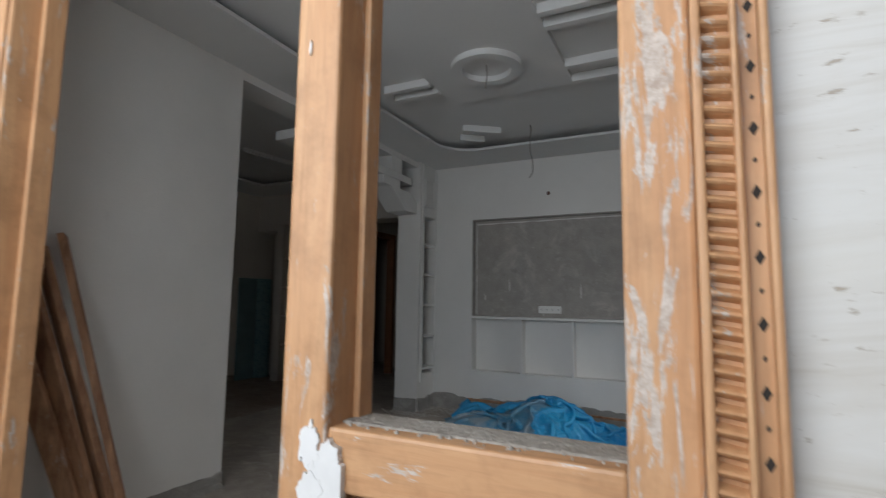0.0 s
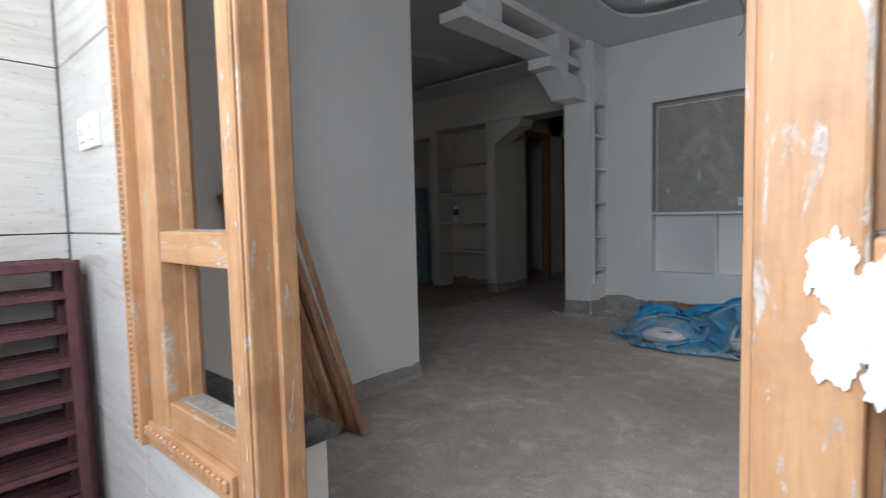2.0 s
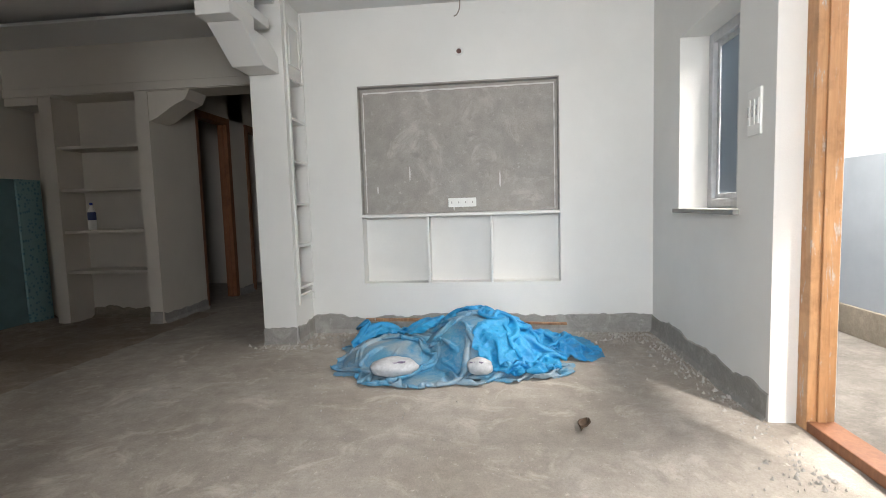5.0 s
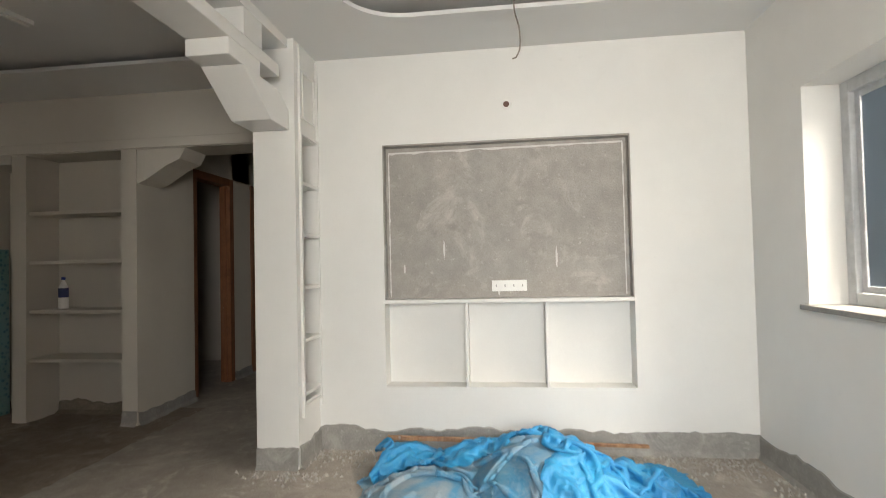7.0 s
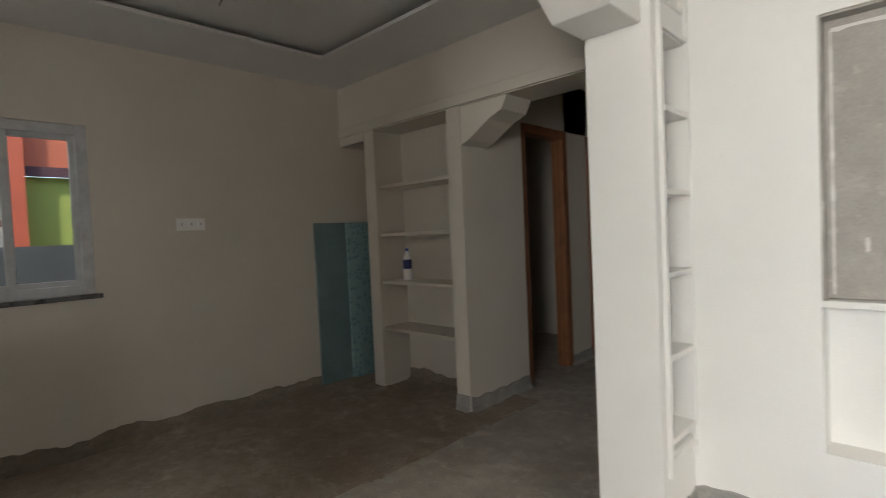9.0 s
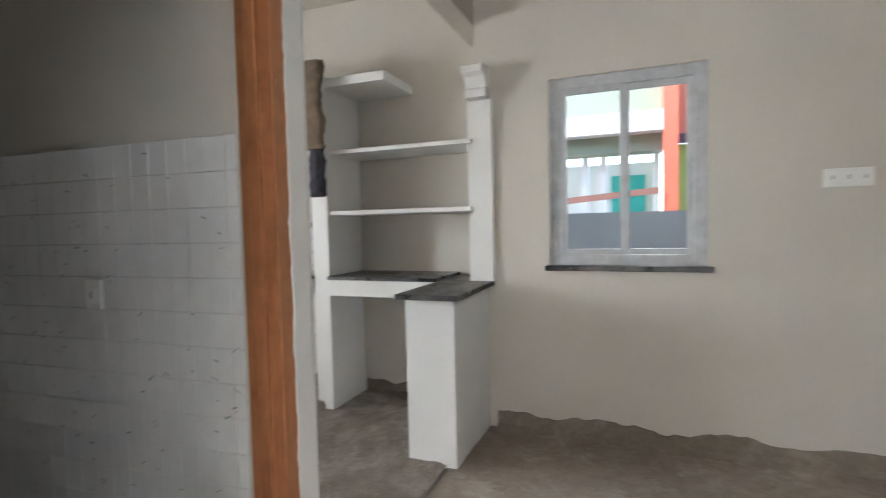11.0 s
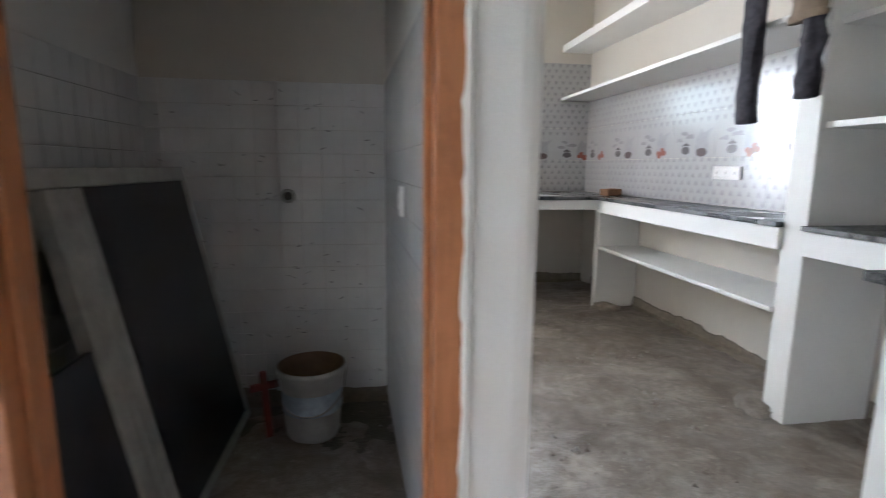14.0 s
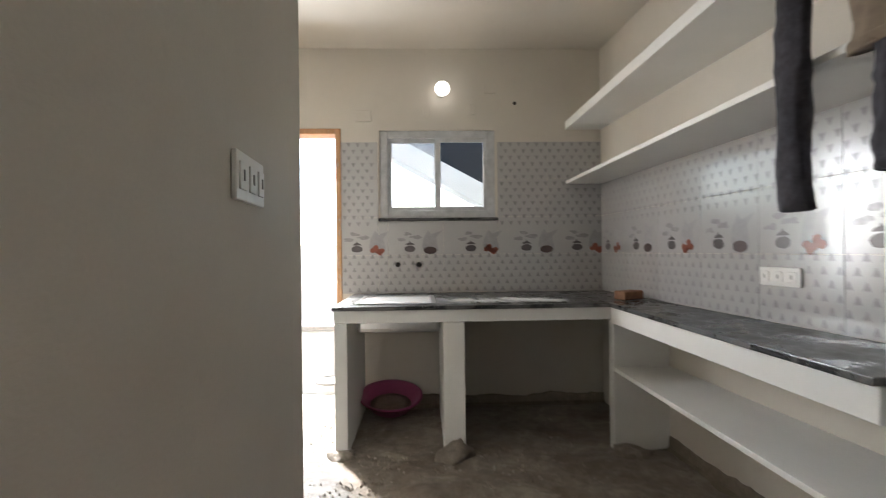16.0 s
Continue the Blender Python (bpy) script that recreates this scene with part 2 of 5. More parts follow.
GROUT = plain("grey_grout", (0.42, 0.41, 0.39), 0.8)

GLASS, nt, b = material("window_glass", 0.03)
b.inputs["Base Color"].default_value = (0.82, 0.86, 0.86, 1)
b.inputs["Transmission Weight"].default_value = 1.0
b.inputs["IOR"].default_value = 1.02
FILM, nt, b = material("dusty_film_glass", 0.35)
b.inputs["Base Color"].default_value = (0.16, 0.2, 0.24, 1)
b.inputs["Transmission Weight"].default_value = 0.35
b.inputs["IOR"].default_value = 1.2
BULB, nt, b = material("lit_bulb", 0.4)
b.inputs["Base Color"].default_value = (1, 1, 1, 1)
b.inputs["Emission Color"].default_value = (1.0, 0.96, 0.9, 1)
b.inputs["Emission Strength"].default_value = 0.6


def flat(name, col, rough=0.7):
    return plain(name, col, rough, 0, 0.12, 3)


# ---- mesh helpers ----
def add_box(bm, x0, x1, y0, y1, z0, z1):
    vs = [bm.verts.new((x, y, z)) for z in (z0, z1) for x, y in ((x0, y0), (x1, y0), (x1, y1), (x0, y1))]
    for f in ((3, 2, 1, 0), (4, 5, 6, 7), (0, 1, 5, 4), (1, 2, 6, 5), (2, 3, 7, 6), (3, 0, 4, 7)):
        bm.faces.new([vs[i] for i in f])


def boxes(*lst, bevel=0.0):
    bm = bmesh.new()
    for bx in lst:
        add_box(bm, *bx)
    if bevel:
        bmesh.ops.bevel(bm, geom=bm.edges[:], offset=bevel, segments=2, affect="EDGES", profile=0.5)
    return bm


def prism(pts, axis, a, c, bevel=0.0):
    """A closed outline of (u, v) points pushed along an axis from a to c."""
    bm = bmesh.new()
    put = {"x": lambda u, w, k: (k, u, w), "y": lambda u, w, k: (u, k, w), "z": lambda u, w, k: (u, w, k)}[axis]
    lo = [bm.verts.new(put(u, w, a)) for u, w in pts]
    hi = [bm.verts.new(put(u, w, c)) for u, w in pts]
    bm.faces.new(lo)
    bm.faces.new(hi[::-1])
    n = len(pts)
    for i in range(n):
        bm.faces.new((lo[i], hi[i], hi[(i + 1) % n], lo[(i + 1) % n]))
    bmesh.ops.recalc_face_normals(bm, faces=bm.faces[:])
    if bevel:
        bmesh.ops.bevel(bm, geom=bm.edges[:], offset=bevel, segments=2, affect="EDGES", profile=0.5)
    return bm


def lathe(profile, n=24):
    bm = bmesh.new()
    rings = []
    for r, z in profile:
        rings.append([bm.verts.new((r * math.cos(6.28318 * i / n), r * math.sin(6.28318 * i / n), z)) for i in range(n)])
    for p, q in zip(rings, rings[1:]):
        for i in range(n):
            bm.faces.new((p[i], p[(i + 1) % n], q[(i + 1) % n], q[i]))
    return bm


def mesh_of(name, bm, mat, smooth=False):
    me = bpy.data.meshes.new(name)
    bm.to_mesh(me)
    bm.free()
    me.materials.append(mat)
    if smooth:
        for p in me.polygons:
            p.use_smooth = True
    return me


def part(name, bm, mat, parent=None, label="", smooth=False):
    ob = new(name, mesh_of(name, bm, mat, smooth))
    ob.parent = parent
    return tagged(ob, label=label)


def thing(name, label, category, group="", place=None):
    ob = new(name)
    if place is not None:
        ob.matrix_world = place
    return tagged(ob, label, category, group)


def structure(name, bm, mat, label="", smooth=False):
    ob = part(name, bm, mat, None, "", smooth)
    return tagged(ob, label, kind="structure")


def tube(name, pts, r, mat, parent=None, cyclic=False):
    cu = bpy.data.curves.new(name, "CURVE")
    cu.dimensions, cu.bevel_depth, cu.bevel_resolution = "3D", r, 2
    sp = cu.splines.new("BEZIER")
    sp.bezier_points.add(len(pts) - 1)
    for p, co in zip(sp.bezier_points, pts):
        p.co, p.handle_left_type, p.handle_right_type = co, "AUTO", "AUTO"
    cu.materials.append(mat)
    tmp = bpy.data.objects.new(name, cu)
    me = bpy.data.meshes.new_from_object(tmp)
    bpy.data.objects.remove(tmp)
    ob = new(name, me)
    ob.parent = parent
    return ob


def ragged_patch(name, parent, x0, x1, z0, z1, y, mat, seed, label=""):
    bm = bmesh.new()
    cx, cz = (x0 + x1) / 2, (z0 + z1) / 2
    pts = []
    for i in range(46):
        a = 6.28318 * i / 46
        k = 0.8 + 0.3 * noise.noise(Vector((math.cos(a) * 2.2, math.sin(a) * 2.2, seed))) + 0.2 * noise.noise(Vector((math.cos(a) * 8, math.sin(a) * 8, seed)))
        pts.append((min(max(cx + (x1 - x0) / 2 * k * 1.2 * math.cos(a), x0), x1), cz + (z1 - z0) / 2 * k * 1.2 * math.sin(a)))
    hi = [bm.verts.new((x, y - 0.003, z)) for x, z in pts]
    lo = [bm.verts.new((x, y + 0.004, z)) for x, z in pts]
    bm.faces.new(hi)
    for i in range(46):
        bm.faces.new((hi[i], lo[i], lo[(i + 1) % 46], hi[(i + 1) % 46]))
    bmesh.ops.recalc_face_normals(bm, faces=bm.faces[:])
    return part(name, bm, mat, parent, label)


# ---- structure ----
CEIL = 2.70
TOP = 3.1


def ground_sheet(name, x0, x1, y0, y1, step, amp, mat, label, z=0.0):
    nx, ny = int((x1 - x0) / step), int((y1 - y0) / step)
    vs, fs = [], []
    for j in range(ny + 1):
        for i in range(nx + 1):
            x, y = x0 + (x1 - x0) * i / nx, y0 + (y1 - y0) * j / ny
            h = noise.fractal(Vector((x * 1.5, y * 1.5, 0)), 0.75, 2.0, 6) * amp
            h += amp * 0.45 * noise.noise(Vector((x * 11, y * 11, 2))) + amp * 0.3 * abs(noise.noise(Vector((x * 23, y * 23, 5))))
            vs.append((x, y, z + h))
    for j in range(ny):
        for i in range(nx):
            k = j * (nx + 1) + i
            fs.append((k, k + 1, k + nx + 2, k + nx + 1))
    me = bpy.data.meshes.new(name)
    me.from_pydata(vs, [], fs)
    me.materials.append(mat)
    for p in me.polygons:
        p.use_smooth = True
    return tagged(new(name, me), label, kind="structure")


structure("ground", boxes((-60, 60, -60, 60, -0.5, -0.16)), CONCRETE, "pale concrete ground outside the house")
ground_sheet("floor", -3.74, 0.8, 2.24, 10.0, 0.05, 0.008, FLOOR, "dusty unfinished grey cement floor")
ground_sheet("floor_kitchen", -5.9, -2.5, -0.45, 3.84, 0.02, 0.02, KFLOOR, "rough earthy cement floor of the kitchen", 0.012)
ground_sheet("floor_dining", -5.7, -3.7, 3.84, 7.6, 0.04, 0.014, DFLOOR, "brown dusty unfinished dining floor")
structure("floor_porch", boxes((-2.6, 1.6, -0.8, 2.26, -0.3, -0.02)), CONCRETE, "plain cement porch floor")
structure("floor_slab", boxes((-8.0, 0.8, -0.45, 10.2, -0.3, -0.06)), CONCRETE, "concrete slab under the rooms")

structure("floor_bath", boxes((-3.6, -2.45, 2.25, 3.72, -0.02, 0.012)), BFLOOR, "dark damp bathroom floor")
# hall walls
structure("wall_north", boxes((-2.3, 0.84, 7.02, 7.2, 0, TOP), (-2.329, -1.95, 6.72, 7.02, 0, TOP), (-0.05, 0.84, 6.72, 7.02, 0, TOP),
                              (-1.95, -0.05, 6.72, 7.02, 2.08, TOP), (-1.95, -0.05, 6.72, 7.02, 0, 0.425),
                              (-1.95, -1.83, 6.72, 7.02, 0.425, 2.08), (-0.178, -0.05, 6.72, 7.02, 0.425, 2.08)), WHITE, "white painted wall with a recessed television panel")
structure("wall_east", boxes((0.55, 0.84, 6.155, 6.715, 0, TOP), (0.55, 0.84, 4.97, 5.32, 0, TOP), (0.55, 0.84, 2.2, 3.95, 0, TOP),
                             (0.55, 0.84, 5.32, 6.155, 0, 1.0), (0.55, 0.84, 5.32, 6.155, 2.14, TOP), (0.55, 0.84, 3.95, 4.97, 2.2, TOP)), WHITE, "white painted side wall with a door and a window")
structure("wall_hall_west", boxes((-2.46, -2.335, 2.24, 3.76, 0, TOP), (-2.64, -2.335, 3.76, 3.905, 0, TOP)), WHITE, "white painted wall beside the entrance")
structure("wall_entry", boxes((-3.0, -1.72, 2.16, 2.24, 0, TOP), (0.355, 0.78, 2.16, 2.24, 0, TOP), (-1.72, 0.355, 2.16, 2.24, 2.62, TOP),
                              (-1.72, -1.19, 2.16, 2.24, 0, 0.44), (-0.13, 0.355, 2.16, 2.24, 0, 0.44)), WHITE, "white painted entrance wall")
structure("beam_hall", boxes((-2.58, -2.34, 3.906, 6.348, 2.64, TOP)), WHITE, "white beam over the dining opening")

# bathroom walls
structure("wall_bath_corner", prism([(-3.803, 3.701), (-3.654, 3.701), (-3.654, 3.83), (-3.755, 3.83), (-3.775, 3.824), (-3.795, 3.808), (-3.808, 3.785)], "z", 0, TOP), WHITE, "white painted wall end with a rounded corner")
structure("wall_bath_north", boxes((-2.794, -2.64, 3.70, 3.83, 0, TOP), (-3.654, -2.794, 3.70, 3.83, 2.1, TOP), (-2.64, -2.46, 3.70, 3.76, 0, TOP)), WHITE, "white painted wall with the bathroom door")
structure("wall_bath_west", prism([(-3.711, 2.29), (-3.545, 2.29), (-3.622, 3.70), (-3.803, 3.70)], "z", 0, TOP), CREAM, "cream painted wall between bathroom and kitchen")
structure("wall_bath_south", boxes((-3.711, -2.463, 2.162, 2.29, 0, TOP)), CREAM, "cream painted wall behind the bathroom")
# kitchen walls
structure("wall_kitchen_south", boxes((-6.0, -4.75, -0.45, -0.25, 0, TOP), (-3.785, -3.43, -0.45, -0.25, 0, TOP), (-2.75, -2.62, -0.45, -0.251, 0, TOP),
                                      (-4.75, -3.785, -0.45, -0.25, 0, 1.57), (-4.75, -3.785, -0.45, -0.25, 2.315, TOP), (-3.43, -2.75, -0.45, -0.25, 2.33, TOP)), CREAM, "cream kitchen wall with a window and a back door")
structure("wall_kitchen_east", boxes((-2.75, -2.62, -0.25, 2.16, 0, TOP)), CREAM, "cream painted kitchen side wall")
structure("wall_kitchen_west", prism([(-5.95, -0.25), (-5.655, -0.25), (-5.824, 2.66), (-5.83, 3.83), (-5.95, 3.83)], "z", 0, TOP), CREAM, "cream painted kitchen wall")
# dining walls
structure("wall_west", boxes((-5.95, -5.48, 3.83, 4.29, 0, TOP), (-5.7, -5.48, 5.13, 7.6, 0, TOP), (-5.7, -5.48, 4.29, 5.13, 0, 1.02), (-5.7, -5.48, 4.29, 5.13, 2.13, TOP)), CREAM, "cream painted dining wall with a window")
structure("wall_dining_north", boxes((-5.48, -4.15, 7.42, 7.6, 0, TOP), (-5.48, -2.36, 7.1, 7.42, 2.24, TOP), (-4.11, -3.975, 7.1, 7.86, 0, 2.24), (-5.48, -5.12, 7.1, 7.42, 2.17, 2.24)), CREAM, "cream painted wall with recessed shelves")
structure("wall_passage_west", boxes((-4.13, -4.03, 7.86, 7.9, 0, TOP), (-4.13, -4.03, 8.66, 9.05, 0, TOP), (-4.13, -4.03, 7.86, 9.8, 2.24, TOP), (-4.13, -4.03, 9.6, 9.8, 0, TOP)), CREAM, "cream passage wall with two doorways")
structure("wall_passage_east", boxes((-2.36, -2.3, 7.02, 9.9, 0, TOP)), CREAM, "plain passage wall")
structure("wall_passage_end", boxes((-6.5, -2.3, 9.8, 9.9, 0, TOP)), CREAM, "plain end wall of the passage")
structure("wall_bedroom", boxes((-6.6, -6.5, 7.6, 9.9, 0, TOP), (-6.5, -4.13, 7.6, 7.66, 0, TOP)), CREAM, "plain wall of the dark room")
structure("floor_passage", boxes((-6.5, -3.7, 7.42, 9.9, -0.06, -0.004)), FLOOR, "dusty cement floor of the passage")
structure("roof", boxes((-6.7, 1.6, -0.45, 10.0, TOP, TOP + 0.15), (-3.0, 1.6, -0.9, -0.45, TOP, TOP + 0.15)), POP, "concrete roof slab")


# ceilings with trays
def tray_ceiling(name, x0, x1, y0, y1, tx0, tx1, ty0, ty1, rad, depth, mat, label):
    bm = bmesh.new()
    n = 10

    def ring(off, z):
        pts = []
        for cx, cy, a0 in ((tx1 - rad, ty1 - rad, 0), (tx0 + rad, ty1 - rad, 90), (tx0 + rad, ty0 + rad, 180), (tx1 - rad, ty0 + rad, 270)):
            for i in range(n + 1):
                a = radians(a0 + 90 * i / n)
                pts.append(bm.verts.new((cx + (rad + off) * math.cos(a), cy + (rad + off) * math.sin(a), z)))
        return pts
    outer = [bm.verts.new(p) for p in ((x1, y1, CEIL), (x0, y1, CEIL), (x0, y0, CEIL), (x1, y0, CEIL))]
    r0 = ring(0.0, CEIL)
    m = len(r0)
    # flat border
    q = n + 1
    for k in range(4):
        for i in range(n):
            bm.faces.new((outer[k], r0[k * q + i + 1], r0[k * q + i]))
        a, c = r0[k * q + n], r0[(k * q + q) % m]
        bm.faces.new((outer[k], outer[(k + 1) % 4], c, a))
    # lip, cove gap, upper field
    rings = [r0, ring(0.0, CEIL + 0.025), ring(0.24, CEIL + 0.025), ring(0.24, CEIL + depth)]
    for p, s in zip(rings, rings[1:]):
        for i in range(m):
            bm.faces.new((p[i], p[(i + 1) % m], s[(i + 1) % m], s[i]))
    bm.faces.new(rings[-1][::-1])
    bmesh.ops.recalc_face_normals(bm, faces=bm.faces[:])
    return structure(name, bm, mat, label)


tray_ceiling("ceiling", -2.36, 0.6, 2.2, 6.74, -1.87, 0.14, 2.62, 6.2, 0.34, 0.08, POP, "white false ceiling with a curved tray")
tray_ceiling("ceiling_dining", -5.5, -2.56, 3.83, 7.12, -4.87, -3.0, 4.4, 6.55, 0.04, 0.08, POP, "white false ceiling with a square tray")
structure("ceiling_kitchen", boxes((-5.95, -2.46, -0.3, 3.83, 3.0, 3.09)), CREAM, "plain cream kitchen ceiling")
structure("ceiling_bath", boxes((-3.6, -2.46, 2.25, 3.75, 2.72, 2.8)), CREAM, "plain bathroom ceiling")
structure("ceiling_passage", boxes((-6.5, -2.3, 7.4, 9.85, 2.7, 2.8)), CREAM, "plain passage ceiling")
structure("ceiling_porch", boxes((-3.0, 1.6, 0.3, 2.2, 2.95, 3.05)), POP, "plain porch ceiling")

# plaster decoration under the hall ceiling
structure("ceiling_panel", boxes((-1.32, -0.37, 3.4, 5.11, CEIL + 0.04, CEIL + 0.079), bevel=0.004), POP, "raised plaster panel on the hall ceiling")
bm = bmesh.new()
m = 40
rr = [[bm.verts.new((-0.845 + r * math.cos(6.28318 * i / m), 4.58 + r * math.sin(6.28318 * i / m), z)) for i in range(m)] for r, z in ((0.235, CEIL + 0.045), (0.235, CEIL), (0.165, CEIL), (0.165, CEIL + 0.045))]
for p, s in zip(rr, rr[1:]):
    for i in range(m):
        bm.faces.new((p[i], p[(i + 1) % m], s[(i + 1) % m], s[i]))
structure("ceiling_rose", bm, POP, "round plaster ring on the hall ceiling")
for k, (bx, by, length, turn) in enumerate(((-1.51, 4.68, 0.38, 0), (-1.51, 4.83, 0.38, 0), (-0.12, 4.12, 0.5, 0), (-0.12, 4.27, 0.5, 0), (-0.12, 4.8, 0.5, 0), (-0.12, 5.04, 0.5, 0), (-1.35, 5.77, 0.36, 35), (-1.53, 5.97, 0.24, 35))):
    o = structure("ceiling_strip_%d" % (k + 1), boxes((-length / 2, length / 2, -0.025, 0.025, 0, 0.059), bevel=0.004), POP, "plaster strip on the hall ceiling")
    o.matrix_world = pose(bx, by, CEIL + 0.02, 0, 0, turn)


# bare cement skirting with a ragged top edge
def skirt(name, p, q, nrm, lo=0.09, hi=0.17, mat=SKIRT, seed=0.0):
    bm = bmesh.new()
    L = math.dist(p, q)
    n = max(2, int(L / 0.035))
    t = 0.012
    rows = []
    for i in range(n + 1):
        u = i / n
        x, y = p[0] + (q[0] - p[0]) * u, p[1] + (q[1] - p[1]) * u
        h = lo + (hi - lo) * (0.5 + 0.5 * noise.noise(Vector((u * L * 3.2 + seed, seed, 0)))) + 0.022 * noise.noise(Vector((u * L * 14, seed, 3)))
        w = t + 0.02 * max(0, noise.noise(Vector((u * L * 5, seed, 7))))
        rows.append([bm.verts.new(c) for c in ((x, y, h), (x + nrm[0] * t * 0.7, y + nrm[1] * t * 0.7, h - 0.006), (x + nrm[0] * t, y + nrm[1] * t, 0.03), (x + nrm[0] * (w + (0.07 if mat == MUD else 0.03)), y + nrm[1] * (w + (0.07 if mat == MUD else 0.03)), -0.02))])
    for a, c in zip(rows, rows[1:]):
        for k in range(3):
            bm.faces.new((a[k], c[k], c[k + 1], a[k + 1]))
    return structure(name, bm, mat, "bare grey cement band along the wall foot")


for k, (p, q, nv) in enumerate((((-2.3, 6.72), (0.55, 6.72), (0, -1)), ((0.55, 6.72), (0.55, 4.97), (-1, 0)), ((0.55, 3.95), (0.55, 2.3), (-1, 0)),
                                ((-2.335, 2.42), (-2.335, 3.905), (1, 0)), ((-2.335, 3.905), (-2.64, 3.905), (0, 1)), ((-2.64, 3.905), (-2.64, 3.83), (-1, 0)),
                                ((-5.48, 3.95), (-5.48, 7.42), (1, 0)), ((-4.985, 7.42), (-4.11, 7.42), (0, -1)), ((-4.11, 7.1), (-3.975, 7.1), (0, -1)),
                                ((-3.975, 7.1), (-3.975, 7.86), (1, 0)), ((-4.03, 8.66), (-4.03, 9.05), (1, 0)),
                                ((-3.585, 2.29), (-2.46, 2.29), (0, 1)), ((-3.711, 2.29), (-3.806, 3.78), (-1, 0)), ((-5.655, -0.25), (-3.43, -0.25), (0, 1)),
                                ((-5.67, 0.0), (-5.821, 2.6), (1, 0)), ((-5.828, 2.8), (-5.83, 3.7), (1, 0)))):
    skirt("baseboard_%d" % (k + 1), p, q, nv, *((0.1, 0.19) if k < 2 else (0.06, 0.14) if 5 < k < 8 else (0.06, 0.13)), seed=k * 3.7, mat=MUD if 5 < k < 8 or (p[1] < 3.5 and p[0] < -2.6) else SKIRT)

# ---- hall ----
# pillar with the niche shelves and its bracket
pillar = tagged(new("pillar"), "white pillar with a tall shelf niche on its side", kind="structure")
part("shaft", boxes((-2.575, -2.545, 6.35, 7.1, 0, 2.76), (-2.545, -2.30, 6.35, 6.45, 0, 2.76), (-2.545, -2.30, 6.71, 7.1, 0, 2.76), (-2.545, -2.30, 6.45, 6.71, 2.10, 2.76), (-2.545, -2.30, 6.45, 6.71, 0, 0.385)), WHITE, pillar)
for z in (0.44, 0.78, 1.12, 1.458, 1.793):
    part("shelf", boxes((-2.545, -2.285, 6.445, 6.715, z - 0.012, z + 0.012), bevel=0.003), WHITE, pillar)
part("trim", boxes((-2.30, -2.282, 6.40, 6.425, 0.3, 2.68), (-2.30, -2.282, 6.70, 6.719, 0.3, 2.68), (-2.30, -2.282, 6.425, 6.70, 0.35, 0.37), (-2.30, -2.282, 6.425, 6.70, 2.105, 2.125), bevel=0.003), WHITE, pillar)
part("trim", boxes((-2.30, -2.285, 6.46, 6.475, 2.22, 2.54), (-2.30, -2.285, 6.66, 6.675, 2.22, 2.54), (-2.30, -2.285, 6.475, 6.66, 2.22, 2.235), (-2.30, -2.285, 6.475, 6.66, 2.525, 2.54), bevel=0.003), WHITE, pillar)
skirt("baseboard_18", (-2.575, 6.35), (-2.30, 6.35), (0, -1), 0.11, 0.15, seed=71)
skirt("baseboard_19", (-2.30, 6.35), (-2.30, 6.72), (1, 0), 0.11, 0.17, seed=77)
orn = tagged(new("arch_bracket"), "white stepped plaster bracket hanging below the beam", kind="structure")
part("bar", boxes((-2.58, -2.345, 4.46, 6.24, 2.415, 2.49), bevel=0.006), WHITE, orn)
part("block", boxes((-2.58, -2.345, 5.67, 6.0, 2.325, 2.414), bevel=0.006), WHITE, orn)
part("corbel", prism([(5.80, 2.324), (6.20, 2.324), (6.35, 2.24), (6.349, 2.115), (6.10, 2.115)], "x", -2.58, -2.335, 0.006), WHITE, orn)
part("post", boxes((-2.58, -2.345, 4.72, 4.92, 2.49, 2.64)), WHITE, orn)
part("post", boxes((-2.58, -2.345, 5.82, 6.02, 2.49, 2.64)), WHITE, orn)

# television recess
structure("tv_recess", boxes((-1.83, -0.178, 6.79, 6.83, 1.015, 2.08)), TVGREY, "bare grey plaster recess for a television")
for k, bx in enumerate(((-1.83, -0.178, 6.725, 7.02, 0.985, 1.012), (-1.283, -1.262, 6.725, 6.95, 0.425, 0.985), (-0.75, -0.73, 6.725, 6.95, 0.425, 0.985))):
    structure("tv_shelf_%d" % (k + 1), boxes(bx, bevel=0.003), WHITE, "white shelf divider under the television recess")
structure("tv_box_back", boxes((-1.83, -0.178, 6.86, 6.9, 0.425, 0.985)), WHITE, "white back of the low display boxes")


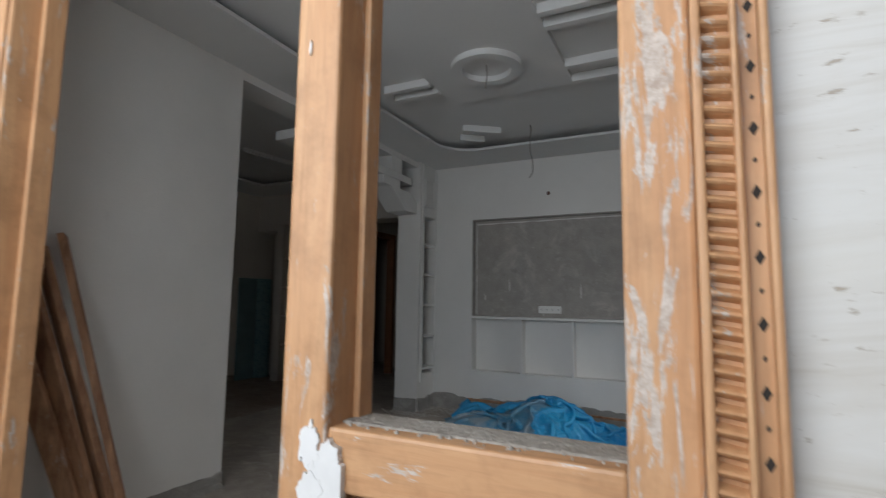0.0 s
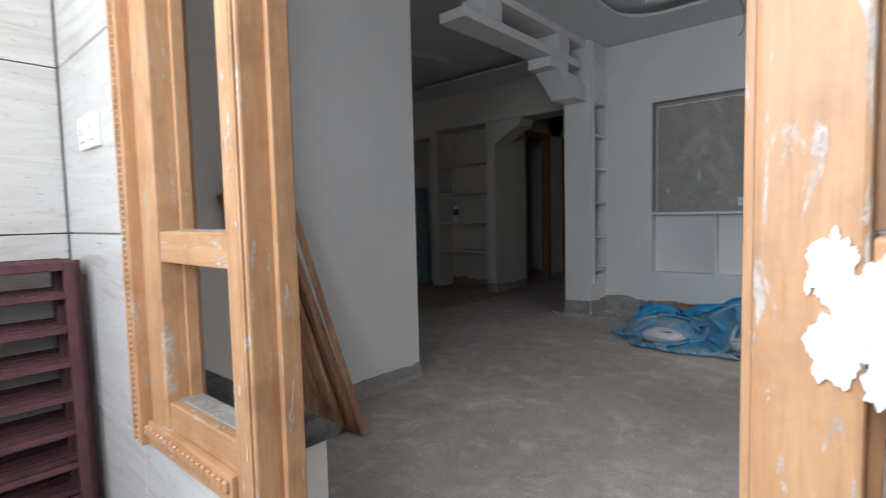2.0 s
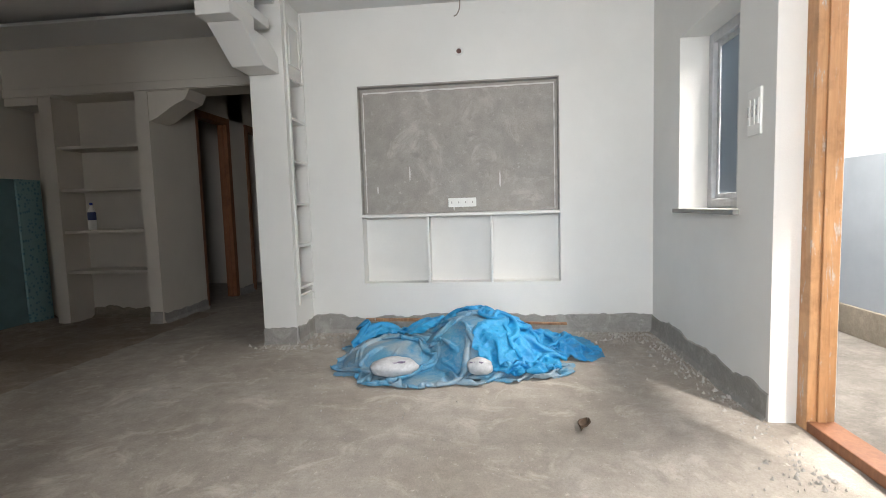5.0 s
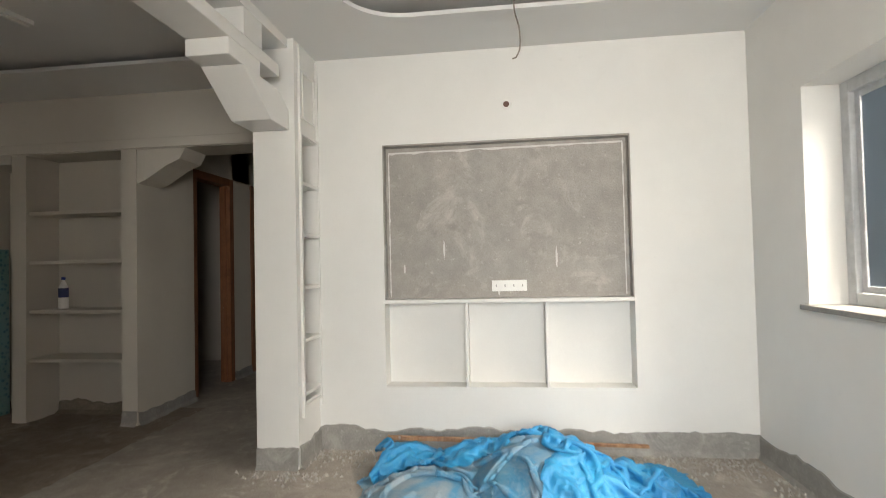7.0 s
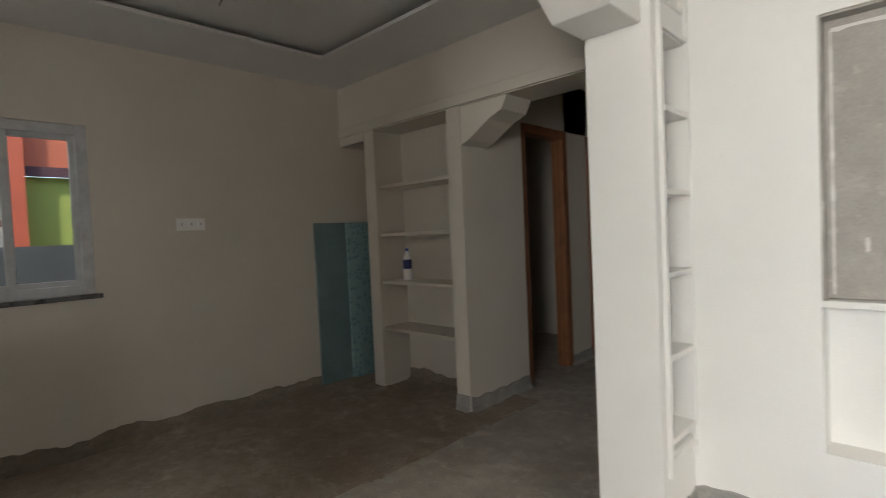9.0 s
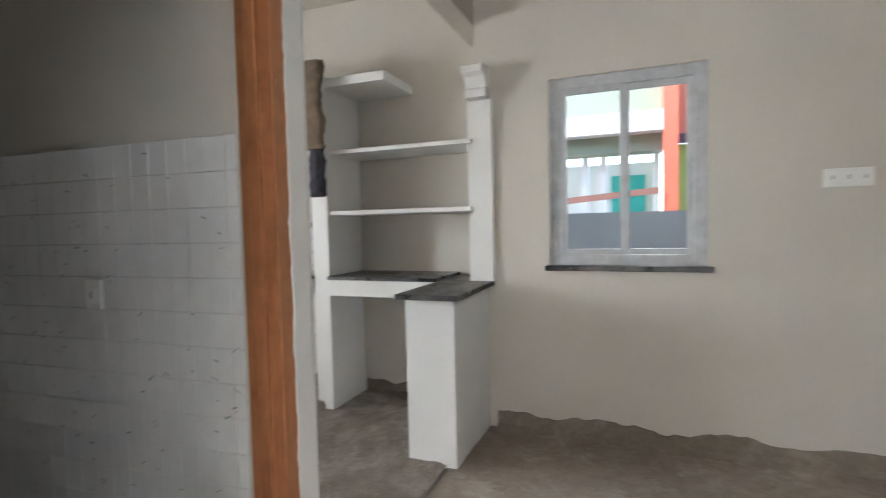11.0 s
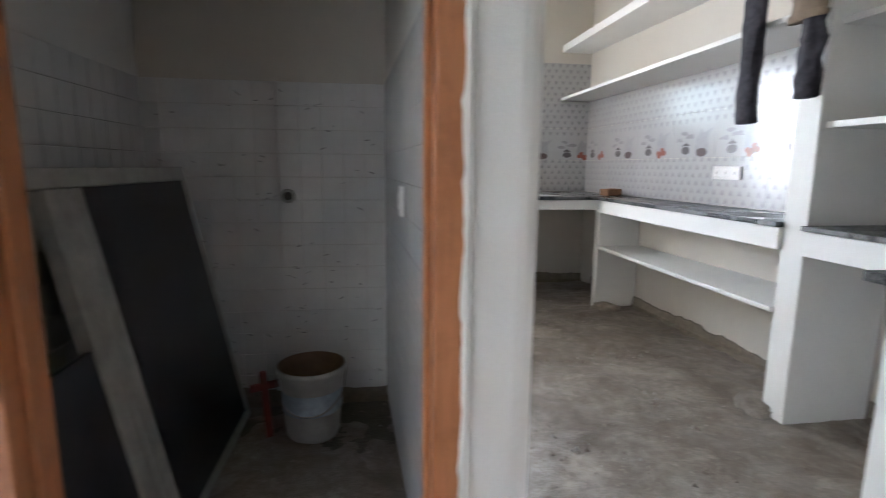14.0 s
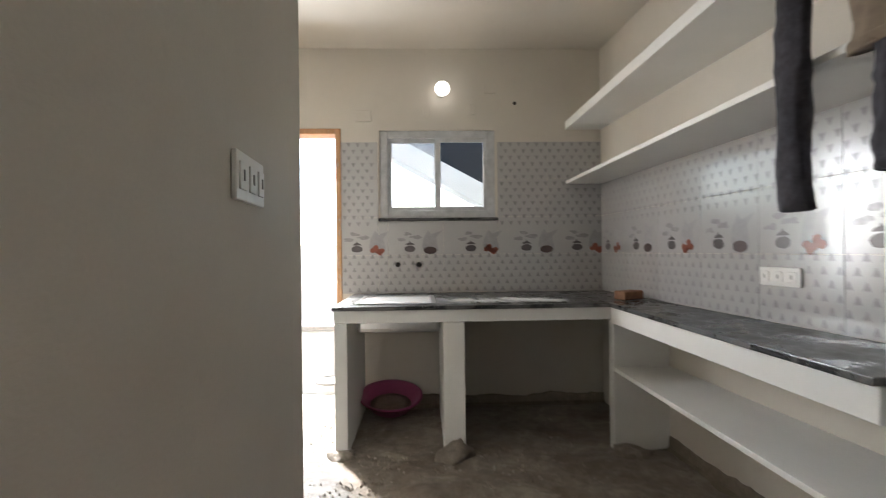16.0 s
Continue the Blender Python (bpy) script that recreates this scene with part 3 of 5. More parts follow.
tvl = tagged(new("tv_recess_edge"), "ragged white plaster lines along the recess edge", kind="structure")
part("lining", boxes((-1.829, -0.179, 6.722, 6.79, 2.068, 2.079), (-1.829, -1.82, 6.722, 6.79, 1.015, 2.068), (-0.188, -0.179, 6.722, 6.79, 1.015, 2.068)), TVGREY, tvl)
for k, (ax0, az0, ax1, az1) in enumerate(((-1.8, 1.03, -1.8, 2.03), (-1.8, 2.035, -0.21, 2.045), (-0.212, 1.03, -0.212, 2.04))):
    bm = bmesh.new()
    prev = None
    for i in range(61):
        u = i / 60
        cx, cz = ax0 + (ax1 - ax0) * u, az0 + (az1 - az0) * u
        hw = 0.004 + 0.004 * noise.noise(Vector((u * 14, k * 5, 1))) + 0.009 * max(0, noise.noise(Vector((u * 40, k, 4))) - 0.25)
        c = (bm.verts.new((cx - (hw if k != 1 else 0), 6.7885, cz - (2.2 * hw if k == 1 else 0))), bm.verts.new((cx + (hw if k != 1 else 0), 6.7885, cz + (0.004 if k == 1 else 0))))
        if prev:
            bm.faces.new((prev[0], prev[1], c[1], c[0]))
        prev = c
    part("plaster_line", bm, PUTTY, tvl)
for k, (dx, dz, dh) in enumerate(((-1.42, 1.35, 0.06), (-0.66, 1.28, 0.07), (-1.05, 1.05, 0.02), (-1.7, 1.22, 0.03))):
    ragged_patch("plaster_drip", tvl, dx - 0.007, dx + 0.007, dz - dh, dz + dh, 6.789, PUTTY, k * 3.1)


def switch_plate(place, w, h, n, label, blank=False):
    """A wall plate; local x across, z up, y out of the wall towards minus y."""
    t = thing("switch_plate", label, "switch", place=place)
    part("plate", boxes((-w / 2, w / 2, -0.012, 0, -h / 2, h / 2), bevel=0.003), PLASTIC, t)
    for i in range(n):
        cx = -w / 2 + w * (i + 0.5) / n
        r = part("rocker", boxes((cx - w / n * 0.3, cx + w / n * 0.3, -0.017, -0.01, -h * 0.28, h * 0.28), bevel=0.002), PLASTIC, t)
        part("slot", boxes((cx - 0.004, cx + 0.004, -0.0195, -0.016, -h * 0.1, h * 0.12)), GROUT, r)
    return t


switch_plate(pose(-0.98, 6.79, 1.095), 0.235, 0.075, 4, "white four-way socket plate on the grey recess")
switch_plate(pose(0.55, 5.14, 1.47, 0, 0, -90), 0.12, 0.22, 3, "white tall switch plate beside the window")

hole = thing("conduit_hole", "open brown conduit hole in the wall", "conduit")
bm = lathe([(0.018, -0.02), (0.022, 0.0), (0.034, 0.004), (0.036, 0.0)], 20)
o = part("ring", bm, PLASTIC, hole)
o.matrix_world = pose(-0.971, 6.719, 2.315, 90, 0, 0)
o = part("hole", lathe([(0.0, 0.001), (0.02, 0.0015)], 18), BROWNPIPE, hole)
o.matrix_world = pose(-0.971, 6.7175, 2.315, 90, 0, 0)


def hanging_wire(pts, label):
    o = tube("hanging_wire", pts, 0.004, WIRE)
    tagged(o, label, "wire")


hanging_wire([(-0.93, 5.9, CEIL + 0.078), (-0.92, 5.9, 2.75), (-0.93, 5.9, 2.55), (-0.905, 5.9, 2.42), (-0.925, 5.9, 2.3), (-0.945, 5.9, 2.29)], "thin bare wire hanging from the ceiling tray")
hanging_wire([(-1.55, 4.0, CEIL + 0.078), (-1.54, 4.0, 2.7), (-1.56, 4.0, 2.5)], "thin bare wire hanging from the ceiling")
hanging_wire([(-0.845, 4.58, 2.74), (-0.84, 4.58, 2.68), (-0.85, 4.58, 2.58)], "thin bare wire hanging from the ceiling ring")
hanging_wire([(-4.4, 5.6, CEIL + 0.078), (-4.38, 5.62, 2.8), (-4.43, 5.6, 2.68)], "thin bare wire hanging from the dining ceiling")


# windows
def upvc_window(name, wall, a0, a1, z0, z1, d, into, label, glass=None):
    """A two-light window set in a wall. wall 'x' or 'y' is its normal; d its plane; into points into the room (+1 or -1)."""
    w = tagged(new(name), label, kind="structure")
    def bx(u0, u1, zz0, zz1, e0, e1):
        e0, e1 = sorted((d + e0 * into, d + e1 * into))
        return (e0, e1, u0, u1, zz0, zz1) if wall == "x" else (u0, u1, e0, e1, zz0, zz1)
    fw = 0.064
    part("window_frame", boxes(bx(a0, a0 + fw, z0, z1, -0.03, 0.03), bx(a1 - fw, a1, z0, z1, -0.03, 0.03), bx(a0 + fw, a1 - fw, z0, z0 + fw, -0.03, 0.03), bx(a0 + fw, a1 - fw, z1 - fw, z1, -0.03, 0.03), bevel=0.005), UPVC, w)
    mid = (a0 + a1) / 2
    for s0, s1, e in ((a0 + fw * 0.8, mid + 0.02, 0.012), (mid - 0.02, a1 - fw * 0.8, -0.012)):
        sw = 0.046
        s = part("sash", boxes(bx(s0, s0 + sw, z0 + fw * 0.8, z1 - fw * 0.8, e - 0.012, e + 0.012), bx(s1 - sw, s1, z0 + fw * 0.8, z1 - fw * 0.8, e - 0.012, e + 0.012), bx(s0 + sw, s1 - sw, z0 + fw * 0.8, z0 + fw * 0.8 + sw, e - 0.012, e + 0.012), bx(s0 + sw, s1 - sw, z1 - fw * 0.8 - sw, z1 - fw * 0.8, e - 0.012, e + 0.012), bevel=0.003), UPVC, w)
        g = part("pane", boxes(bx(s0 + sw, s1 - sw, z0 + fw * 0.8 + sw, z1 - fw * 0.8 - sw, e - 0.003, e + 0.003)), glass or GLASS, s)
        g.visible_shadow = False
    return w


upvc_window("window_1", "x", 5.32, 6.155, 1.0, 2.14, 0.765, -1, "white sliding window with dusty film in the side wall", FILM)
upvc_window("window_2", "x", 4.29, 5.13, 1.03, 2.13, -5.53, 1, "white sliding window in the dining wall")
upvc_window("window_3", "y", -4.75, -3.785, 1.58, 2.315, -0.29, 1, "white sliding window above the kitchen counter")
structure("window_sill_1", boxes((0.515, 0.72, 5.29, 6.18, 0.975, 1.002), bevel=0.004), SKIRT, "bare cement window sill")
structure("window_sill_2", boxes((-5.6, -5.45, 4.26, 5.16, 1.0, 1.03), bevel=0.004), GRANITE, "dark granite window sill")
structure("window_sill_3", boxes((-4.77, -3.77, -0.4, -0.22, 1.555, 1.58), bevel=0.004), GRANITE, "dark granite window sill")


# timber door frames
def timber_frame(name, wall, a0, a1, z1, d0, d1, w, mat, label, sill=0.0):
    t = tagged(new(name), label, kind="structure")
    def bx(u0, u1, zz0, zz1):
        return (d0, d1, u0, u1, zz0, zz1) if wall == "x" else (u0, u1, d0, d1, zz0, zz1)
    part("jamb", boxes(bx(a0, a0 + w, 0, z1), bevel=0.005), mat, t)
    part("jamb", boxes(bx(a1 - w, a1, 0, z1), bevel=0.005), mat, t)
    part("head", boxes(bx(a0 + w, a1 - w, z1 - w, z1), bevel=0.005), mat, t)
    if sill:
        part("threshold", boxes(bx(a0 + w, a1 - w, 0, sill), bevel=0.005), SHADEWOOD, t, "dusty dark brown sill")
    # rebate strips
    e = 0.02
    dm = (d0 + d1) / 2
    def bx2(u0, u1, zz0, zz1):
        return (dm - e, dm + e, u0, u1, zz0, zz1) if wall == "x" else (u0, u1, dm - e, dm + e, zz0, zz1)
    part("rebate", boxes(bx2(a0 + w, a0 + w + 0.014, 0, z1 - w), bevel=0.003), mat, t)
    part("rebate", boxes(bx2(a1 - w - 0.014, a1 - w, 0, z1 - w), bevel=0.003), mat, t)
    return t


timber_frame("door_1", "x", 3.95, 4.97, 2.2, 0.67, 0.79, 0.08, TEAK, "orange teak frame of the open side door", 0.05)
timber_frame("door_2", "y", -3.654, -2.794, 2.1, 3.72, 3.848, 0.06, FRAMEWOOD, "red-brown wooden frame of the open bathroom door", 0.02)
timber_frame("door_3", "x", 7.9, 8.66, 2.24, -4.14, -4.015, 0.08, SHADEWOOD, "red-brown wooden frame of a dark doorway")
timber_frame("door_4", "x", 9.05, 9.6, 2.24, -4.14, -4.015, 0.08, SHADEWOOD, "red-brown wooden frame of a far doorway")
timber_frame("door_5", "y", -3.465, -2.75, 2.33, -0.42, -0.235, 0.045, TEAK, "orange teak frame of the open back door")

# entrance frame: two side lights and an open door
entry = tagged(new("door_6"), "carved orange teak entrance frame with two side lights", kind="structure")
Y0, Y1 = 2.14, 2.25
for x0, x1, m in ((-1.695, -1.58, TEAK), (-1.19, -1.10, TEAK), (-0.207, -0.127, TEAK), (0.256, 0.327, TEAK_WORN)):
    part("post", boxes((x0, x1, Y0, Y1, 0.0 if x0 in (-1.19, -0.207) else 0.44, 2.6), bevel=0.006), m, entry)
for x0, x1 in ((-1.58, -1.19), (-0.127, 0.256)):
    for z0, z1 in ((0.455, 0.53), (0.915, 0.998), (2.06, 2.14), (2.52, 2.6)):
        part("rail", boxes((x0, x1, Y0 + 0.006, Y1 - 0.012, z0, z1), bevel=0.005), TEAK_H, entry)
    # inner rebates
    part("bead", boxes((x0, x0 + 0.012, 2.2, 2.235, 0.998, 2.06), (x0, x0 + 0.012, 2.2, 2.235, 0.53, 0.915), bevel=0.003), TEAK, entry)
    for zt in (0.53, 0.998):
        rng = random.Random(int(zt * 100) + int(x0 * 10))
        bm = bmesh.new()
        for _ in range(170):
            cx, cy, q = rng.uniform(x0 + 0.01, x1 - 0.01), rng.uniform(2.16, 2.232), 0.0015 + 0.0032 * rng.random() ** 2
            vs = [bm.verts.new((cx + q * 1.6 * math.cos(a + rng.random()), cy + q * math.sin(a + rng.random()), zt - 0.001)) for a in (0, 1.57, 3.14, 4.71)]
            tip = bm.verts.new((cx + q * 0.4, cy, zt + 0.003 + q * 0.6))
            for a in range(4):
                bm.faces.new((vs[a], vs[(a + 1) % 4], tip))
        tagged(part("mortar_dust", bm, MORTAR, entry), kind="stuff")
        part("mortar_bed", boxes((x0 + 0.002, x1 - 0.002, 2.175, 2.236, zt - 0.012, zt + 0.003), bevel=0.002), MORTAR, entry, "grey mortar left on the rail")
part("bead", boxes((-1.128, -1.122, Y0 - 0.005, Y0 + 0.01, 0.0, 2.5), (-1.116, -1.107, Y0 - 0.007, Y0 + 0.01, 0.0, 2.5), bevel=0.002), TEAK, entry)
part("head", boxes((-1.10, -0.207, Y0, Y1, 2.5, 2.6), bevel=0.005), TEAK_H, entry)
part("bead", boxes((-1.10, -1.082, 2.2, 2.25, 0.0, 2.5), (-0.225, -0.207, 2.2, 2.25, 0.0, 2.5), bevel=0.004), TEAK, entry)


def carved_border(x0, x1, vertical, z0, z1):
    """A moulding with a row of raised scallops between two fillets, proud of the wall."""
    y = 2.115
    if vertical:
        part("architrave", boxes((x0, x1, y + 0.012, 2.2, z0, z1), bevel=0.004), TEAK, entry)
        w = x1 - x0
        part("fillet", boxes((x0, x0 + w * 0.14, y - 0.004, y + 0.02, z0, z1), (x0 + w * 0.52, x0 + w * 0.62, y - 0.004, y + 0.02, z0, z1), (x1 - w * 0.12, x1, y - 0.008, y + 0.02, z0, z1), bevel=0.003), TEAK, entry)
        bm = bmesh.new()
        z, p = z0 + 0.005, 0.0178
        while z < z1 - p:
            cx0, cx1 = x0 + w * 0.14, x0 + w * 0.52
            vs = []
            for k in range(7):
                a = math.pi * k / 6
                vs.append((bm.verts.new((cx0, y + 0.013 - 0.015 * math.sin(a), z + p * 0.8 * k / 6)), bm.verts.new((cx1, y + 0.013 - 0.015 * math.sin(a) * (0.5 + 0.5 * (k / 6)), z + p * 0.8 * k / 6 - 0.004))))
            for a, c in zip(vs, vs[1:]):
                bm.faces.new((a[0], a[1], c[1], c[0]))
            bm.faces.new([q[0] for q in vs][::-1])
            bm.faces.new([q[1] for q in vs])
            z += p
        tagged(part("carving", bm, TEAK, entry), kind="stuff")
        bm = bmesh.new()
        z, big = z0 + 0.03, True
        while z < z1 - 0.03:
            q = 0.0075 if big else 0.0035
            cx = x0 + w * 0.78
            ring = [(cx - q * 0.55, z), (cx, z - q), (cx + q * 0.55, z), (cx, z + q)]
            lo = [bm.verts.new((u, y + 0.0112, k)) for u, k in ring]
            bm.faces.new(lo)
            z, big = z + 0.0307, not big
        tagged(part("notch", bm, DARKHOLE, entry), kind="stuff")
    else:
        part("architrave", boxes((x0, x1, y + 0.012, 2.2, z0, z1), bevel=0.004), TEAK_H, entry)
        h = z1 - z0
        bm = bmesh.new()
        x = x0
        while x < x1 - 0.028:
            add_box(bm, x, x + 0.02, y, y + 0.02, z0 + h * 0.45, z0 + h * 0.85)
            x += 0.028
        bmesh.ops.bevel(bm, geom=bm.edges[:], offset=0.004, segments=1, affect="EDGES")
        tagged(part("carving", bm, TEAK_H, entry), kind="stuff")


carved_border(0.327, 0.392, True, 0.385, 2.66)
carved_border(-1.775, -1.695, True, 0.385, 2.66)
carved_border(-1.695, -1.19, False, 0.385, 0.455)
carved_border(-0.127, 0.327, False, 0.385, 0.455)
carved_border(-1.695, 0.327, False, 2.6, 2.66)


def smear(cx, cz, rx, rz, seed, lift=0.0):
    """One ragged lick of putty lying over the post and the rail."""
    bm = bmesh.new()
    hi, lo = [], []
    n = 180
    for i in range(n):
        a = 6.28318 * i / n
        d = Vector((math.cos(a), math.sin(a), seed))
        k = 0.9 + 0.3 * noise.noise(Vector((d.x * 1.8, d.y * 1.8, seed))) + 0.24 * noise.noise(Vector((d.x * 4, d.y * 4, seed))) + 0.09 * noise.noise(Vector((d.x * 15, d.y * 15, seed)))
        x, z = min(cx + rx * k * d.x, -0.096), cz + rz * k * d.y
        hi.append(bm.verts.new((x, 2.1365 - lift, z)))
        lo.append(bm.verts.new((x, 2.149, z)))
    mid = bm.verts.new((min(cx, -0.1), 2.1362 - lift, cz))
    for i in range(n):
        j = (i + 1) % n
        bm.faces.new((hi[i], hi[j], mid))
        bm.faces.new((hi[i], lo[i], lo[j], hi[j]))
    bmesh.ops.recalc_face_normals(bm, faces=bm.faces[:])
    part("putty_smear", bm, PUTTY, entry, "white putty smeared over the joint")


smear(-0.122, 0.938, 0.032, 0.05, 4.1)
smear(-0.15, 0.972, 0.02, 0.03, 7.7, 0.0006)
smear(-0.146, 0.912, 0.02, 0.032, 2.4, 0.0011)
smear(-0.118, 0.885, 0.014, 0.02, 5.3, 0.0016)
for k in range(16):
    rng = random.Random(k)
    px, pz = rng.choice(((-1.185, -1.105), (-0.2, -0.135))), rng.uniform(0.5, 2.2)
    cx, hw, hh = rng.uniform(px[0] + 0.01, px[1] - 0.01), rng.uniform(0.0015, 0.004), rng.uniform(0.004, 0.014)
    ragged_patch("putty_fleck", entry, max(cx - hw, px[0] + 0.007), min(cx + hw, px[1] - 0.007), pz - hh, pz + hh, 2.1397, PUTTY, k * 1.7)

# marble slabs of the porch
def slab_row(name_parent, wall, d, a_list, z_list, out):
    for a0, a1 in zip(a_list, a_list[1:]):
        for z0, z1 in zip(z_list, z_list[1:]):
            g = 0.0025
            bx = (min(d, d + out), max(d, d + out), a0 + g, a1 - g, z0 + g, z1 - g) if wall == "x" else (a0 + g, a1 - g, min(d, d + out), max(d, d + out), z0 + g, z1 - g)
            part("marble_slab", boxes(bx, bevel=0.0015), MARBLE, name_parent)


cladding = tagged(new("wall_porch"), "cream veined marble cladding with thin dark joints", kind="structure")
zs = [-0.02, 0.38, 0.99, 1.607, 2.22, 2.83, 3.0]
part("backing", boxes((-2.6, -2.48, -0.7, 2.16, -0.05, 3.05)), SKIRT, cladding)
slab_row(cladding, "x", -2.48, [-0.7, 0.35, 1.4, 2.135], zs, 0.02)
slab_row(cladding, "y", 2.16, [-2.46, -1.775], zs, -0.022)
slab_row(cladding, "y", 2.16, [0.392, 1.6], [-0.02, 0.65, 1.64, 2.4, 3.0], -0.022)
slab_row(cladding, "y", 2.16, [-1.775, -1.19], [-0.02, 0.385], -0.022)
slab_row(cladding, "y", 2.16, [-0.127, 0.392], [-0.02, 0.385], -0.022)
switch_plate(pose(-2.09, 2.138, 1.326), 0.2, 0.11, 2, "white bell switch plate on the marble")

# stack of steel grilles leaning on the porch wall
def grille(k):
    t = thing("window_grille", "red-oxide painted steel window grille leaning on the marble", "grille", "stacked grilles")
    Lg, Hg, s = 1.25, 0.92, 0.012
    part("frame", boxes((-s, s, 0, 0.03, 0, Hg), (-s, s, Lg - 0.03, Lg, 0, Hg), (-s, s, 0.03, Lg - 0.03, 0, 0.03), (-s, s, 0.03, Lg - 0.03, Hg - 0.03, Hg), bevel=0.003), REDOX, t)
    part("upright", boxes((-s, s, 0.40, 0.43, 0.03, Hg - 0.03), (-s, s, 0.82, 0.85, 0.03, Hg - 0.03), bevel=0.003), REDOX, t)
    for i in range(1, 8):
        z = Hg * i / 8
        part("bar", boxes((-s * 0.7, s * 0.7, 0.03, Lg - 0.03, z - 0.01, z + 0.01), bevel=0.002), REDOX, t)
    t.matrix_world = pose(-2.38 + 0.045 * k, 0.85 + 0.02 * math.sin(k * 2.1), -0.02, 0, -3 + 0.2 * k, 0.8 * math.cos(k * 1.7))
    return t


for k in range(6):
    grille(k)

# granite-topped ledge inside the entrance
ledge = thing("low_ledge", "low white masonry ledge with a dark granite top", "ledge")
part("body", boxes((-2.33, -1.22, 2.26, 2.40, 0, 0.45)), WHITE, ledge)
part("top", boxes((-2.33, -1.185, 2.256, 2.42, 0.451, 0.48), bevel=0.004), GRANITE, ledge)


# planks leaning on the wall
def plank(k, foot, head, w, th):
    a, c = Vector(foot), Vector(head)
    d = c - a
    L = d.length
    o = part("plank", boxes((-w / 2, w / 2, -th / 2, th / 2, 0, L), bevel=0.004), PLANK)
    o.matrix_world = Matrix.Translation(a) @ d.to_track_quat("Z", "Y").to_matrix().to_4x4() @ pose(0, 0, 0, 0, 0, 20 + 14 * k)
    tagged(o, "rough brown timber plank leaning against the wall", "plank", "leaning planks")


plank(0, (-1.95, 3.12, 0.01), (-2.285, 2.88, 1.45), 0.1, 0.03)
plank(1, (-2.0, 3.1, 0.01), (-2.285, 2.8, 1.38), 0.09, 0.035)
plank(2, (-2.06, 3.05, 0.01), (-2.285, 2.74, 1.3), 0.1, 0.03)
plank(3, (-2.11, 3.02, 0.01), (-2.29, 2.68, 1.15), 0.09, 0.03)


# blue tarpaulin heap
MOUNDS = ((-0.84, 6.08, 0.42, 0.46, 0.28), (-1.42, 5.92, 0.36, 0.34, 0.13), (-1.12, 6.25, 0.4, 0.28, 0.17), (-1.66, 6.44, 0.24, 0.18, 0.13), (-0.4, 6.2, 0.3, 0.26, 0.06))
BAGS = ((-1.36, 5.57, 0.15, 0.1), (-0.82, 5.59, 0.1, 0.085))


def heap_height(x, y):
    """Height of what lies under the sheets; low where the two bags rest."""
    h = np.zeros_like(x)
    for mx, my, sx, sy, c in MOUNDS:
        h = np.maximum(h, c * np.clip(1 - ((x - mx) / sx) ** 2 - ((y - my) / sy) ** 2, 0, 1) ** 0.75)
    for bx, by, rx, ry in BAGS:
        d = np.hypot((x - bx) / rx, (y - by) / ry)
        h = h * np.clip(d * 1.6 - 0.7, 0, 1)
    return h


def drape(x0, x1, y0, y1, nx, ny, slack, drop, seed, steps, under=None):
    """A loose sheet let fall on the heap: a grid of points held apart by stretch, shear and bend links."""
    rng = np.random.default_rng(seed)
    u, w = np.meshgrid(np.linspace(0, 1, nx), np.linspace(0, 1, ny))
    rest = slack * (x1 - x0) / (nx - 1), slack * (y1 - y0) / (ny - 1)
    p = np.stack([x0 + (x1 - x0) * u, y0 + (y1 - y0) * w, np.zeros_like(u)], -1)
    for k in range(14):
        a, f, ph = rng.uniform(0, 6.283), rng.uniform(9, 26), rng.uniform(0, 6.283)
        wave = np.sin(f * (p[..., 0] * math.cos(a) + p[..., 1] * math.sin(a)) + ph)
        p[..., 2] += 0.5 / f * wave
        p[..., 0] += 0.05 / f * 8 * np.cos(a) * np.roll(wave, 3, 1)
        p[..., 1] += 0.05 / f * 8 * np.sin(a) * np.roll(wave, 3, 0)
    ground = (lambda q: heap_height(q[..., 0], q[..., 1]) + 0.008) if under is None else under
    p[..., 2] += ground(p) + drop - p[..., 2].min()
    old = p.copy()
    links = [((0, 1), rest[0], 1.0), ((1, 0), rest[1], 1.0), ((1, 1), math.hypot(*rest), 0.6), ((1, -1), math.hypot(*rest), 0.6), ((0, 3), 3 * rest[0], 0.12), ((3, 0), 3 * rest[1], 0.12)]
    for step in range(steps):
        vel = (p - old) * 0.94
        old = p.copy()
        p = p + vel
        p[..., 2] -= 0.0011
        for it in range(5):
            for (dj, di), length, stiff in links:
                if di >= 0:
                    a, c = p[: ny - dj, : nx - di], p[dj:, di:]
                else:
                    a, c = p[: ny - dj, -di:], p[dj:, : nx + di]
                d = c - a
                n = np.sqrt((d * d).sum(-1, keepdims=True)) + 1e-9
                shift = d * (0.35 * stiff * (1 - length / n))
                a += shift
                c -= shift
        g = ground(p)
        low = p[..., 2] < g
        p[..., 2] = np.maximum(p[..., 2], g)
        p[low, :2] = old[low, :2] + 0.25 * (p[low, :2] - old[low, :2])
        p[..., 1] = np.minimum(p[..., 1], 6.69)
    return p


